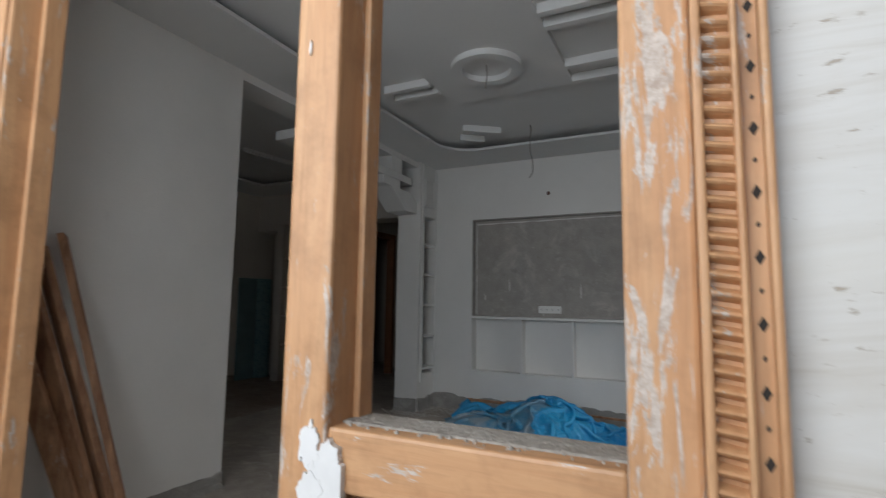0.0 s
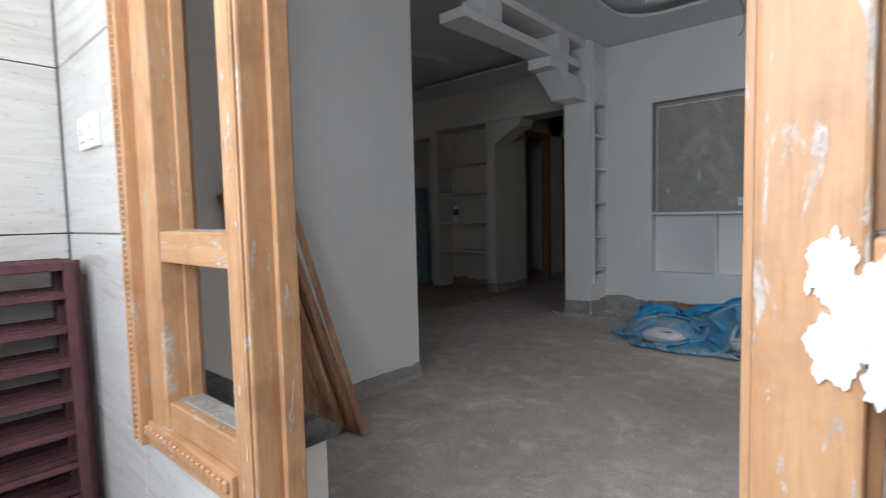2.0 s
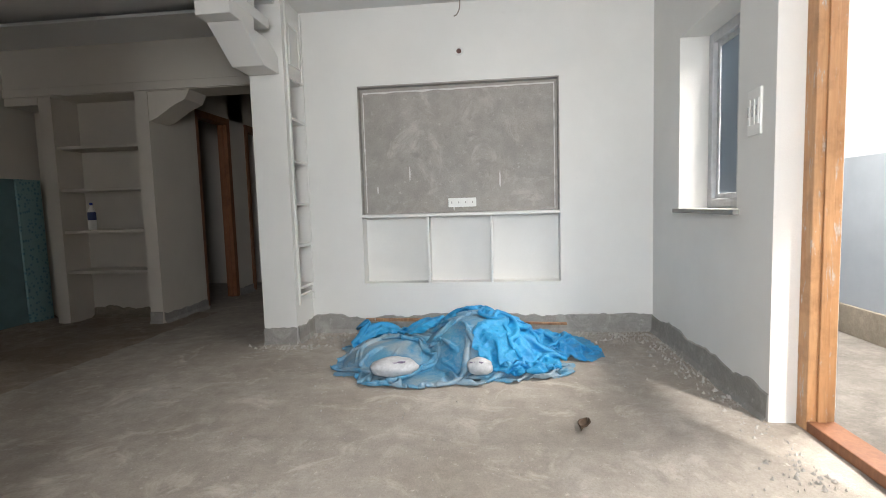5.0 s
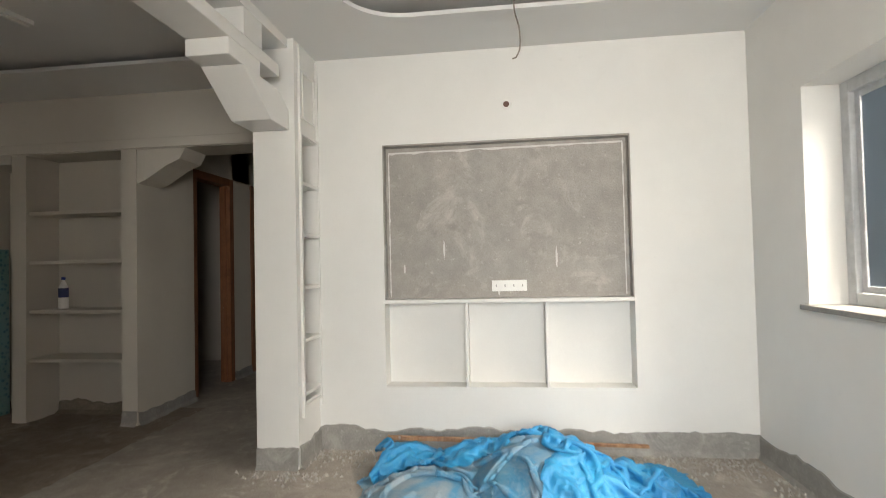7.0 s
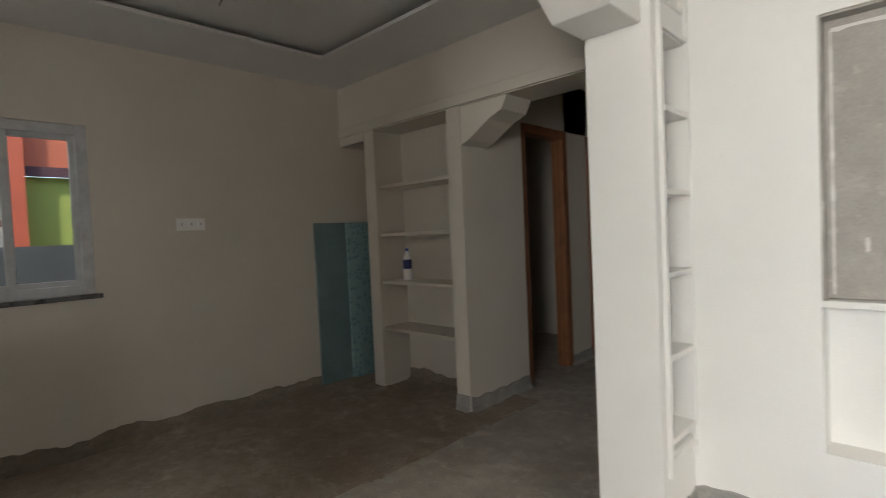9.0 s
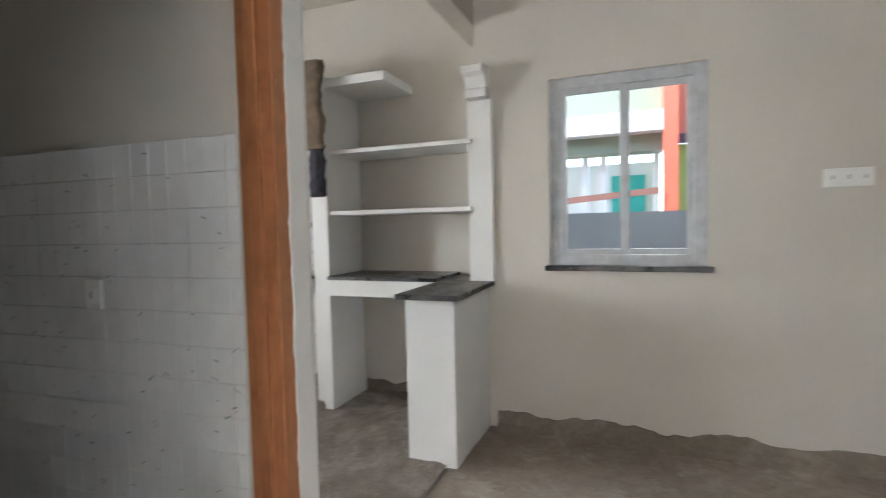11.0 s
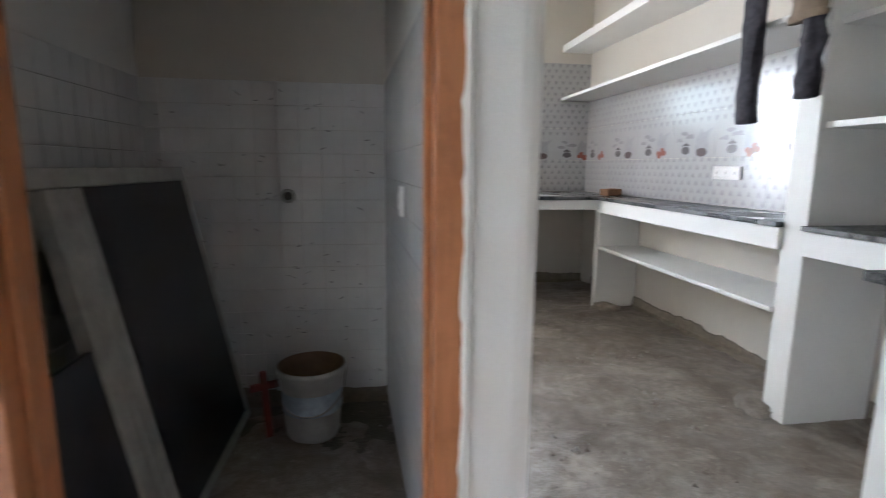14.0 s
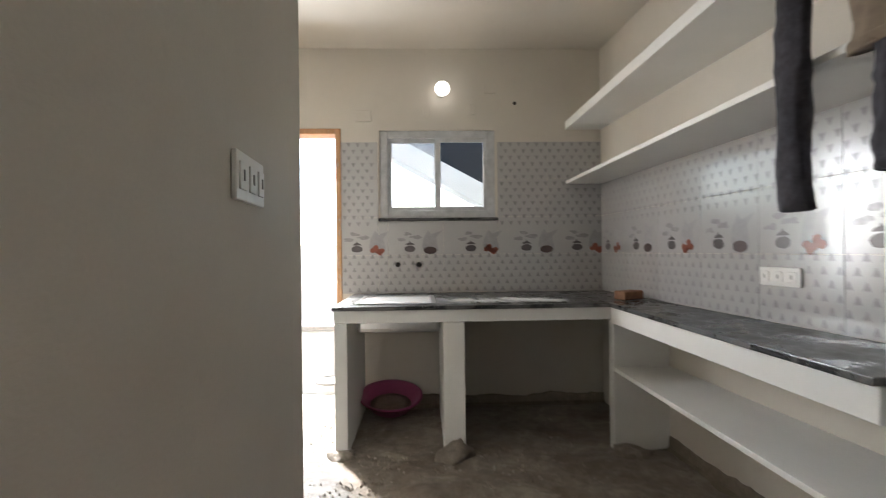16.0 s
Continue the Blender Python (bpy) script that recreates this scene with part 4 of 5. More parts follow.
def sheet(name, p, mat, parent, label, seed):
    """The draped grid as a thin mesh with a torn, uneven edge."""
    ny, nx = p.shape[:2]
    keep = []
    for j in range(ny):
        for i in range(nx):
            e = min(i, nx - 1 - i) / nx, min(j, ny - 1 - j) / ny
            bite = 0.05 + 0.06 * noise.noise(Vector((i * 5.0 / nx, j * 5.0 / ny, seed))) + 0.03 * noise.noise(Vector((i * 17.0 / nx, j * 17.0 / ny, seed)))
            keep.append(min(e) > bite * 0.6 and e[0] + e[1] > 0.16 + bite)
    faces = []
    for j in range(ny - 1):
        for i in range(nx - 1):
            q = (j * nx + i, j * nx + i + 1, (j + 1) * nx + i + 1, (j + 1) * nx + i)
            if all(keep[k] for k in q):
                faces.append(q)
    me = bpy.data.meshes.new(name)
    me.from_pydata([tuple(v) for v in p.reshape(-1, 3).tolist()], [], faces)
    bm = bmesh.new()
    bm.from_mesh(me)
    bpy.data.meshes.remove(me)
    for lone in [v for v in bm.verts if not v.link_faces]:
        bm.verts.remove(lone)
    bmesh.ops.subdivide_edges(bm, edges=bm.edges[:], cuts=1, use_grid_fill=True, smooth=0.8)
    part(name, bm, mat, parent, label, True)


def tarp_heap():
    t = thing("tarpaulin", "crumpled dusty blue tarpaulin heaped on the floor over bags", "tarpaulin")
    low = drape(-1.8, -0.2, 5.38, 6.5, 144, 100, 1.5, 0.05, 5, 110)
    sheet("dusty_sheet", low, TARPDUST, t, "grey dusty blue sheet spread at the front", 3.0)
    res = 0.025
    gx, gy = np.arange(-2.3, 0.4, res), np.arange(5.2, 6.8, res)
    top = heap_height(*np.meshgrid(gx, gy))
    ii, jj = ((low[..., 0] + 2.3) / res).astype(int).clip(0, len(gx) - 1), ((low[..., 1] - 5.2) / res).astype(int).clip(0, len(gy) - 1)
    np.maximum.at(top, (jj, ii), low[..., 2])

    def over(q):
        a, c = ((q[..., 0] + 2.3) / res).astype(int).clip(0, len(gx) - 1), ((q[..., 1] - 5.2) / res).astype(int).clip(0, len(gy) - 1)
        return top[c, a] + 0.008
    for name, x0, x1, y0, y1, nx, ny, slack, seed in (("fold", -1.85, -0.45, 6.1, 6.64, 110, 46, 1.5, 8), ("fold", -0.86, -0.3, 5.5, 6.5, 54, 88, 1.5, 11), ("fold", -0.5, 0.06, 5.92, 6.5, 46, 46, 1.35, 17)):
        sheet(name, drape(x0, x1, y0, y1, nx, ny, slack, 0.02, seed, 60, over), TARP, t, "vivid blue fold", float(seed))


tarp_heap()


def sack(x, y, rz, sx, sy, sz, label):
    bm = bmesh.new()
    bmesh.ops.create_uvsphere(bm, u_segments=24, v_segments=14, radius=1)
    for v in bm.verts:
        k = 1 + 0.13 * noise.noise(v.co * 1.7 + Vector((x, y, 0))) + 0.09 * noise.noise(v.co * 5.0)
        v.co = Vector((v.co.x * sx * k, v.co.y * sy * k, max(-0.7, v.co.z) * sz * k + 0.7 * sz))
    o = part("cement_bag", bm, SACK, None, "", True)
    o.matrix_world = pose(x, y, 0.035, 0, 0, rz)
    tagged(o, label, "bag")
    for i, (px, pz, w) in enumerate(((-0.35, 0.45, 0.22), (0.1, 0.5, 0.3), (0.35, 0.42, 0.16))):
        q = part("print_bar", boxes((-w * sx, w * sx, -0.002, 0.002, -0.004, 0.004)), flat("violet_grey_print", (0.2, 0.16, 0.24)), o)
        q.matrix_local = pose(px * sx, -0.62 * sy, sz * (1.25 + 0.1 * i), -50, 0, 0)


sack(-1.355, 5.55, 8, 0.15, 0.085, 0.06, "crumpled white bag showing under the blue tarpaulin")
sack(-0.82, 5.57, -25, 0.085, 0.06, 0.055, "small white printed bag under the blue tarpaulin")

# sticks on the tarpaulin
o = part("wooden_batten", boxes((-0.3, 0.3, -0.012, 0.012, -0.012, 0.012), bevel=0.002), PLANK)
o.matrix_world = pose(-1.47, 6.47, 0.165, 0, 0, -2)
tagged(o, "thin pale wooden batten lying on the tarpaulin", "batten", "battens")
o = part("wooden_batten", boxes((-0.2, 0.2, -0.012, 0.012, -0.009, 0.009), bevel=0.002), PLANK)
o.matrix_world = pose(-0.35, 6.6, 0.1, 0, 2, 3)
tagged(o, "short pale wooden batten sticking out behind the tarpaulin", "batten", "battens")
o = part("wood_offcut", boxes((-0.08, 0.05, -0.011, 0.011, 0, 0.02), (-0.03, 0.075, 0.013, 0.03, 0.0, 0.016), bevel=0.004), DARKWOOD)
o.matrix_world = pose(0.225, 4.2, 0.004, 0, 0, 100)
tagged(o, "short rough wood offcut lying on the floor", "offcut")


bm = bmesh.new()
bmesh.ops.create_grid(bm, x_segments=10, y_segments=6, size=1)
for v in bm.verts:
    x, y = v.co.x, v.co.y
    v.co = Vector((0.055 * x, 0.028 * y * (1.05 - x * x), 0.012 + 0.02 * y * y + 0.012 * noise.noise(Vector((x * 2, y * 2, 1)))))
bmesh.ops.solidify(bm, geom=bm.faces[:], thickness=0.0015)
o = part("dry_leaf", bm, plain("dry_brown_leaf", (0.12, 0.075, 0.045), 0.85, 0, 0.4), None, "", True)
o.matrix_world = pose(-0.31, 4.88, 0.004, 0, 0, 65)
tagged(o, "curled dry brown leaf lying on the cement floor", "leaf")


# crumbs and flakes on the floors
def crumbs(name, n, area, seed, size, mat, label):
    rng = random.Random(seed)
    vs, fs = [], []
    for _ in range(n):
        x, y = area(rng)
        s = size * (0.4 + rng.random() ** 2 * 1.6)
        k = len(vs)
        for i in range(5):
            a = 6.28318 * i / 5 + rng.random()
            vs.append((x + s * math.cos(a) * (0.6 + 0.6 * rng.random()), y + s * math.sin(a) * (0.6 + 0.6 * rng.random()), 0.0))
        vs.append((x, y, s * (0.5 + 0.5 * rng.random()) + 0.006))
        for i in range(5):
            fs.append((k + i, k + (i + 1) % 5, k + 5))
    me = bpy.data.meshes.new(name)
    me.from_pydata(vs, [], fs)
    me.materials.append(mat)
    tagged(new(name, me), label, "debris", kind="stuff")


crumbs("floor_crumbs", 420, lambda r: (r.uniform(-2.2, 0.5), r.uniform(2.6, 6.6)), 3, 0.0045, RUBBLE, "scattered pale mortar crumbs on the floor")
crumbs("wall_foot_crumbs", 1500, lambda r: (0.53 - abs(r.gauss(0, 0.08)), r.uniform(4.4, 6.6)) if r.random() < 0.25 else (r.uniform(-2.3, 0.5), 6.69 - abs(r.gauss(0, 0.17))), 5, 0.0075, RUBBLE, "mortar crumbs along the wall foot")
crumbs("kitchen_crumbs", 5200, lambda r: (r.uniform(-5.3, -2.7), r.uniform(-0.2, 3.7)), 7, 0.0095, KFLOOR, "earthy crumbs on the kitchen floor")
crumbs("kitchen_grit", 1400, lambda r: (r.uniform(-5.3, -2.8), r.uniform(-0.2, 3.0)), 17, 0.0085, RUBBLE, "pale grit on the kitchen floor")
crumbs("pillar_crumbs", 160, lambda r: (-2.35 + r.gauss(0, 0.14), 6.3 - abs(r.gauss(0, 0.08))), 9, 0.008, RUBBLE, "mortar crumbs at the pillar foot")

# ---- dining ----
unit = tagged(new("wall_shelves"), "cream masonry shelves recessed in the dining wall", kind="structure")
for z in (0.515, 0.92, 1.335, 1.75):
    part("shelf", boxes((-4.985, -4.11, 7.13, 7.42, z - 0.014, z + 0.014), bevel=0.003), CREAM, unit)
part("side", boxes((-5.12, -4.985, 7.105, 7.42, 0, 2.239)), CREAM, unit)
part("lintel_band", boxes((-5.47, -2.6, 7.075, 7.099, 2.245, 2.325), bevel=0.006), CREAM, unit)
bottle = thing("water_bottle", "clear plastic water bottle with a blue label on a shelf", "bottle", place=pose(-4.78, 7.25, 0.935))
part("body", lathe([(0.0, 0.0), (0.034, 0.002), (0.037, 0.02), (0.037, 0.17), (0.03, 0.2), (0.013, 0.235), (0.013, 0.255)], 20), PLASTIC, bottle, smooth=True)
part("label", lathe([(0.0375, 0.1), (0.0385, 0.102), (0.0385, 0.178), (0.0375, 0.18)], 20), plain("blue_label", (0.02, 0.03, 0.12), 0.4), bottle, "dark blue label", True)
part("cap", lathe([(0.0, 0.275), (0.015, 0.274), (0.015, 0.25), (0.0, 0.25)], 16), plain("blue_cap", (0.03, 0.06, 0.3), 0.4), bottle, "blue cap", True)
o = part("board_sheet", boxes((-0.012, 0.012, 0, 0.36, 0, 1.46), bevel=0.003), TEAL)
o.matrix_world = pose(-5.455, 6.77, 0.004, 0, -0.6, 0)
tagged(o, "grey-teal board sheet leaning against the wall", "board")
o = part("board_sheet", boxes((-0.012, 0.012, 0, 0.27, 0, 1.46), bevel=0.003), TEALPRINT)
o.matrix_world = pose(-5.425, 7.09, 0.004, 0, -0.6, 0)
tagged(o, "printed teal board sheet leaning against the wall", "board")
switch_plate(pose(-5.48, 5.74, 1.475, 0, 0, 90), 0.2, 0.09, 3, "white switch plate with a red lamp on the dining wall")
# corbel of the passage opening
o = structure("corbel_passage", prism([(-3.98, 1.96), (-3.9, 1.99), (-3.72, 2.1), (-3.6, 2.15), (-3.55, 2.24), (-3.98, 2.24)], "y", 7.11, 7.4, 0.004), CREAM, "white scroll corbel in the passage opening")
# ceiling light batten in the dining room
batten = thing("tube_light", "white unlit tube light batten on the dining ceiling", "light")
part("batten", boxes((-0.02, 0.02, -0.35, 0.35, -0.03, 0), bevel=0.004), PLASTIC, batten)
part("tube", boxes((-0.012, 0.012, -0.33, 0.33, -0.05, -0.031), bevel=0.008), PLASTIC, batten)
batten.matrix_world = pose(-3.87, 5.69, CEIL + 0.078, 0, 0, -9)
dark = thing("dark_cupboard", "dark blue cupboard in the unlit room", "cupboard")
part("body", boxes((-6.3, -5.6, 8.0, 9.4, 0, 1.15), bevel=0.01), plain("dark_blue_laminate", (0.03, 0.05, 0.09), 0.5), dark)
part("top", boxes((-6.32, -5.58, 7.98, 9.42, 1.152, 1.18), bevel=0.004), DARKWOOD, dark)

# ---- bathroom ----
def tile_field(parent, wall, d, out, a0, a1, z0, z1, tw, th, mat, name="tile", stagger=0.0, soft=0.001):
    """Tiles of one size with open joints; alike ones share a mesh."""
    cache = {}
    z, row = z0, 0
    while z < z1 - 0.01:
        h = min(th, z1 - z)
        a = a0 - (stagger * tw if row % 2 else 0)
        while a < a1 - 0.005:
            u0, u1 = max(a, a0), min(a + tw, a1)
            if u1 - u0 > 0.02:
                key = (round(u1 - u0, 3), round(h, 3))
                if key not in cache:
                    g, t = 0.0015 if soft < 0.0015 else 0.0003, 0.006
                    bx = (0, t, g, key[0] - g, g, key[1] - g) if wall == "x" else (g, key[0] - g, 0, t, g, key[1] - g)
                    cache[key] = mesh_of(name, boxes(bx, bevel=soft), mat)
                o = new(name, cache[key])
                o.parent = parent
                dd = d if out > 0 else d - 0.006
                o.location = (dd, u0, z) if wall == "x" else (u0, dd, z)
            a += tw
        z += h
        row += 1


def veins(parent, wall, d, u0, u1, n, seed):
    rng = random.Random(seed)
    bm = bmesh.new()
    for _ in range(n):
        u, z = rng.uniform(u0, u1), rng.uniform(0.1, 1.55)
        l, w = rng.uniform(0.008, 0.026), rng.uniform(0.002, 0.005)
        dz = rng.uniform(-0.6, 0.9) * l
        bm.faces.new([bm.verts.new((d, a, c) if wall == "x" else (a, d, c)) for a, c in ((u, z), (u + l, z + dz), (u + l, z + dz + w), (u, z + w * 1.6))])
    tagged(part("tile_vein", bm, VEIN, parent), kind="stuff")


# small relief tiles; the side wall runs a little out of square
bath = tagged(new("bath_tiling"), "pale glossy relief tiles up to shoulder height", kind="structure")
tile_field(bath, "y", 2.29, 1, -3.545, -2.46, 0.06, 1.57, 0.1, 0.108, BATHTILE, soft=0.0022)
veins(bath, "y", 2.2975, -3.52, -2.5, 110, 12)
bath_side = tagged(new("bath_tiling_2"), "pale glossy relief tiles up to shoulder height", kind="structure")
bath_side.matrix_world = pose(-3.545, 2.29, 0, 0, 0, 3.13)
tile_field(bath_side, "x", 0.0, 1, 0.008, 1.4, 0.06, 1.57, 0.075, 0.108, BATHTILE, soft=0.0022)
veins(bath_side, "x", 0.0075, 0.03, 1.36, 150, 14)
bath_east = tagged(new("bath_tiling_3"), "pale glossy relief tiles up to shoulder height", kind="structure")
tile_field(bath_east, "x", -2.46, -1, 2.3, 3.70, 0.06, 1.57, 0.1, 0.108, BATHTILE, soft=0.0022)
ph = thing("pipe_opening", "dark open pipe socket in the bathroom tiles", "pipe")
o = part("collar", lathe([(0.018, 0.0), (0.03, 0.006), (0.034, 0.0)], 20), PALEFRAME, ph)
o.matrix_world = pose(-3.084, 2.298, 1.05, -90, 0, 0)
o = part("hole", lathe([(0.0, 0.001), (0.02, 0.001)], 16), DARKHOLE, ph)
o.matrix_world = pose(-3.084, 2.2985, 1.05, -90, 0, 0)
switch_plate(pose(-3.581, 3.09, 1.08, 0, 0, 93.1), 0.07, 0.1, 1, "small grey box plate on the bathroom tiles")
for k, (xa, sg) in enumerate(((-3.654, 1), (-2.794, -1))):
    bm = bmesh.new()
    prev = None
    for i in range(120):
        z = 2.1 * i / 119
        wv = 0.008 + 0.007 * noise.noise(Vector((z * 9, k * 4, 2))) + 0.006 * noise.noise(Vector((z * 34, k, 5)))
        c = (bm.verts.new((xa - sg * 0.012, 3.8355, z)), bm.verts.new((xa - sg * 0.004, 3.852, z)), bm.verts.new((xa + sg * max(wv, 0.001), 3.8515, z)), bm.verts.new((xa + sg * max(wv, 0.001), 3.847, z)))
        if prev:
            for m in range(3):
                bm.faces.new((prev[m], prev[m + 1], c[m + 1], c[m]))
        prev = c
    structure("trim_%d" % (k + 1), bm, WHITE, "ragged plaster edge beside the bathroom door frame")
# bucket
bucket = thing("bucket", "dirty grey plastic bucket with muddy brown rim", "bucket", place=pose(-3.205, 2.6, 0.012))
part("shell", lathe([(0.0, 0.004), (0.105, 0.0), (0.115, 0.02), (0.135, 0.28), (0.143, 0.285), (0.143, 0.3), (0.15, 0.305), (0.15, 0.325), (0.142, 0.326)], 32), GREYTUB, bucket, smooth=True)
part("inside", lathe([(0.142, 0.327), (0.134, 0.3), (0.118, 0.06), (0.0, 0.06)], 32), BUCKETIN, bucket, "muddy brown inside", True)
part("label", lathe([(0.1275, 0.13), (0.1285, 0.14), (0.1305, 0.22), (0.131, 0.225)], 32), plain("faded_blue_print", (0.3, 0.36, 0.42), 0.6, 0, 0.3), bucket, "faded blue print", True)
tube("handle", [(-0.15, 0, 0.3), (-0.12, 0.1, 0.2), (0, 0.155, 0.15), (0.12, 0.1, 0.2), (0.15, 0, 0.3)], 0.003, WIRE, bucket)


def leaning_leaf(m, w, h, label):
    """A door leaf of two framed black panels with a wide moulded stile between them."""
    t = thing("leaning_door_leaf", label, "door leaf")
    part("frame", boxes((0, 0.025, -0.02, 0.02, 0, h), (0.025, w, -0.02, 0.02, h - 0.055, h), (0.025, w, -0.02, 0.02, 0, 0.03), bevel=0.004), PALEFRAME, t)
    for a0, a1, y0 in ((0.80, 0.855, -0.026), (0.86, 0.905, -0.034), (0.91, 0.97, -0.026)):
        part("stile", boxes((a0, a1, y0, 0.02, 0.03, h - 0.056), bevel=0.004), PALEFRAME, t)
    part("panel", boxes((0.026, 0.799, -0.008, 0.008, 0.031, h - 0.056)), BLACKPANEL, t, "black glossy panel")
    part("panel", boxes((0.971, w, -0.008, 0.008, 0.031, 0.70)), BLACKPANEL, t, "black glossy panel")
    t.matrix_world = m
    return t


ax, az = Vector((0, 1, 0)), Vector((0.213, 0, 1.092)).normalized()
leaning_leaf(Matrix.Translation((-2.868, 2.40, 0.015)) @ Matrix((ax, az.cross(ax), az)).transposed().to_4x4(), 1.22, 1.185, "pale framed black door leaf leaning in the bathroom")
o = part("red_tool", boxes((-0.015, 0.015, -0.015, 0.015, 0, 0.3), (-0.06, 0.06, -0.012, 0.012, 0.22, 0.25), bevel=0.004), plain("red_rust_paint", (0.25, 0.05, 0.035), 0.6, 0, 0.4))
o.matrix_world = pose(-3.02, 2.62, 0.012, 4, 3, 20)
tagged(o, "rusty red cross-shaped tool standing by the bucket", "tool")

# ---- kitchen ----
KX = -5.82
cab = thing("kitchen_counter", "white masonry counter run with open bays below", "counter")
part("fascia", boxes((-5.35, -3.57, 0.69, 0.75, 0.85, 0.93), bevel=0.004), WHITE, cab)
part("fascia", boxes((-5.40, -5.35, 0.69, 2.66, 0.825, 0.93), bevel=0.004), WHITE, cab)
part("deck", boxes((KX, -5.40, -0.25, 2.66, 0.885, 0.93), (-5.40, -3.57, -0.25, 0.69, 0.885, 0.93)), WHITE, cab)
part("leg", boxes((-3.652, -3.57, -0.2, 0.749, 0, 0.85), bevel=0.006), WHITE, cab)
part("leg", boxes((-4.40, -4.262, -0.2, 0.749, 0, 0.85), bevel=0.006), WHITE, cab)
part("leg", boxes((KX, -5.351, 0.7, 0.78, 0, 0.85), bevel=0.006), WHITE, cab)
part("shelf", boxes((KX, -5.352, 0.78, 2.66, 0.522, 0.547), bevel=0.003), WHITE, cab)
top = thing("worktop", "dusty black granite worktop along two walls", "worktop")
part("slab", boxes((-5.33, -3.56, -0.245, 0.775, 0.931, 0.956), bevel=0.003), GRANITE, top)
part("slab", boxes((KX, -5.331, -0.245, 2.66, 0.931, 0.956), bevel=0.003), GRANITE, top)


def mud_lump(x, y, rx, ry, h, seed):
    bm = bmesh.new()
    bmesh.ops.create_uvsphere(bm, u_segments=20, v_segments=12, radius=1)
    for v in bm.verts:
        k = 1 + 0.35 * noise.noise(v.co * 1.6 + Vector((seed, 0, 0))) + 0.2 * noise.noise(v.co * 5 + Vector((0, seed, 0)))
        v.co = Vector((v.co.x * rx * k, v.co.y * ry * k, max(v.co.z, -0.2) * h * k))
    o = part("mud_lump", bm, KFLOOR, None, "", True)
    o.matrix_world = pose(x, y, 0.01, 0, 0, seed * 40)
    tagged(o, "brown lump of earth and mortar at the counter leg", "rubble", "mud lumps")


mud_lump(-4.33, 0.78, 0.14, 0.1, 0.08, 1.3)
mud_lump(-3.61, 0.76, 0.09, 0.09, 0.045, 2.6)
mud_lump(-5.42, 0.84, 0.13, 0.09, 0.05, 4.1)
mud_lump(-5.4, 2.62, 0.12, 0.12, 0.07, 5.2)
part_wall = structure("partition_kitchen", boxes((KX, -5.37, 2.66, 2.79, 0, 2.3), bevel=0.004), WHITE, "white upright partition beside the kitchen counter")
bay = thing("dining_side_counter", "white masonry counter with a granite top and shelves", "counter")
part("fascia", boxes((-5.40, -5.352, 2.79, 3.58, 0.818, 0.928), bevel=0.004), WHITE, bay)
part("slab", boxes((KX, -5.34, 2.79, 3.591, 0.929, 0.952), bevel=0.003), GRANITE, bay)
for z, x in ((1.385, -5.40), (1.805, -5.42)):
    part("shelf", boxes((KX, x, 2.79, 3.82, z - 0.014, z + 0.014), bevel=0.003), WHITE, bay)
part("shelf", boxes((KX, -5.38, 2.79, 3.25, 2.24, 2.30), bevel=0.003), WHITE, bay)
pen = thing("breakfast_counter", "white masonry end counter with a black granite top", "counter")
part("body", boxes((KX, -4.85, 3.62, 3.90, 0, 0.9), bevel=0.006), WHITE, pen)
part("slab", boxes((KX, -4.785, 3.592, 3.94, 0.901, 0.93), bevel=0.004), GRANITE, pen)
structure("pillar_kitchen", boxes((-5.95, -5.45, 3.79, 3.945, 0.931, 2.05)), WHITE, "white pillar on the end counter")
structure("beam_kitchen", boxes((-5.95, -3.58, 3.70, 3.83, 2.52, TOP)), CREAM, "cream beam over the kitchen opening")
structure("corbel_kitchen", prism([(-5.46, 2.055), (-5.38, 2.055), (-5.38, 2.1), (-5.4, 2.115), (-5.36, 2.17), (-5.31, 2.19), (-5.31, 2.23), (-5.46, 2.25)], "y", 3.8, 3.935, 0.004), WHITE, "white stepped corbel above the pillar")
# loft shelves
loft = tagged(new("loft_shelves"), "two long cream masonry shelves above the counter", kind="structure")
part("shelf", boxes((KX, -5.352, -0.25, 2.66, 1.858, 1.885), bevel=0.003), WHITE, loft)
part("shelf", boxes((KX, -5.352, -0.25, 2.66, 2.318, 2.385), bevel=0.003), WHITE, loft)
switch_plate(pose(-5.762, 1.735, 1.17, 0, 0, 93.3), 0.24, 0.085, 3, "white socket plate on the kitchen tiles")
switch_plate(pose(-3.745, 2.8, 1.47, 0, 0, -86.2), 0.22, 0.105, 3, "grey switch box with a white plate on the wall")

# backsplash tiles with printed motifs
tiles = tagged(new("kitchen_tiling"), "white kitchen tiles printed with grey fans and a band of pots", kind="structure")
for a0, a1, z0, z1 in ((-5.655, -4.77, 0.957, 2.22), (-4.77, -3.77, 0.957, 1.555), (-3.77, -3.44, 0.957, 2.22)):
    tile_field(tiles, "y", -0.25, 1, a0, a1, z0, z1, 0.46, 0.315, TILE)
# the side wall runs a little out of square: its tiles lie in a frame of their own
side_tiles = tagged(new("kitchen_tiling_2"), "white kitchen tiles printed with grey fans and a band of pots", kind="structure")
side_tiles.matrix_world = pose(-5.655, -0.25, 0, 0, 0, 3.33)
tile_field(side_tiles, "x", 0.0, 1, 0.008, 2.91, 0.957, 1.858, 0.46, 0.315, TILE)


def on_tile(wall, u, z, d):
    """A point d off the tiles: along the back wall by its x, along the side wall by its run."""
    return (d, u, z) if wall == "x" else (u, -0.25 + d, z)


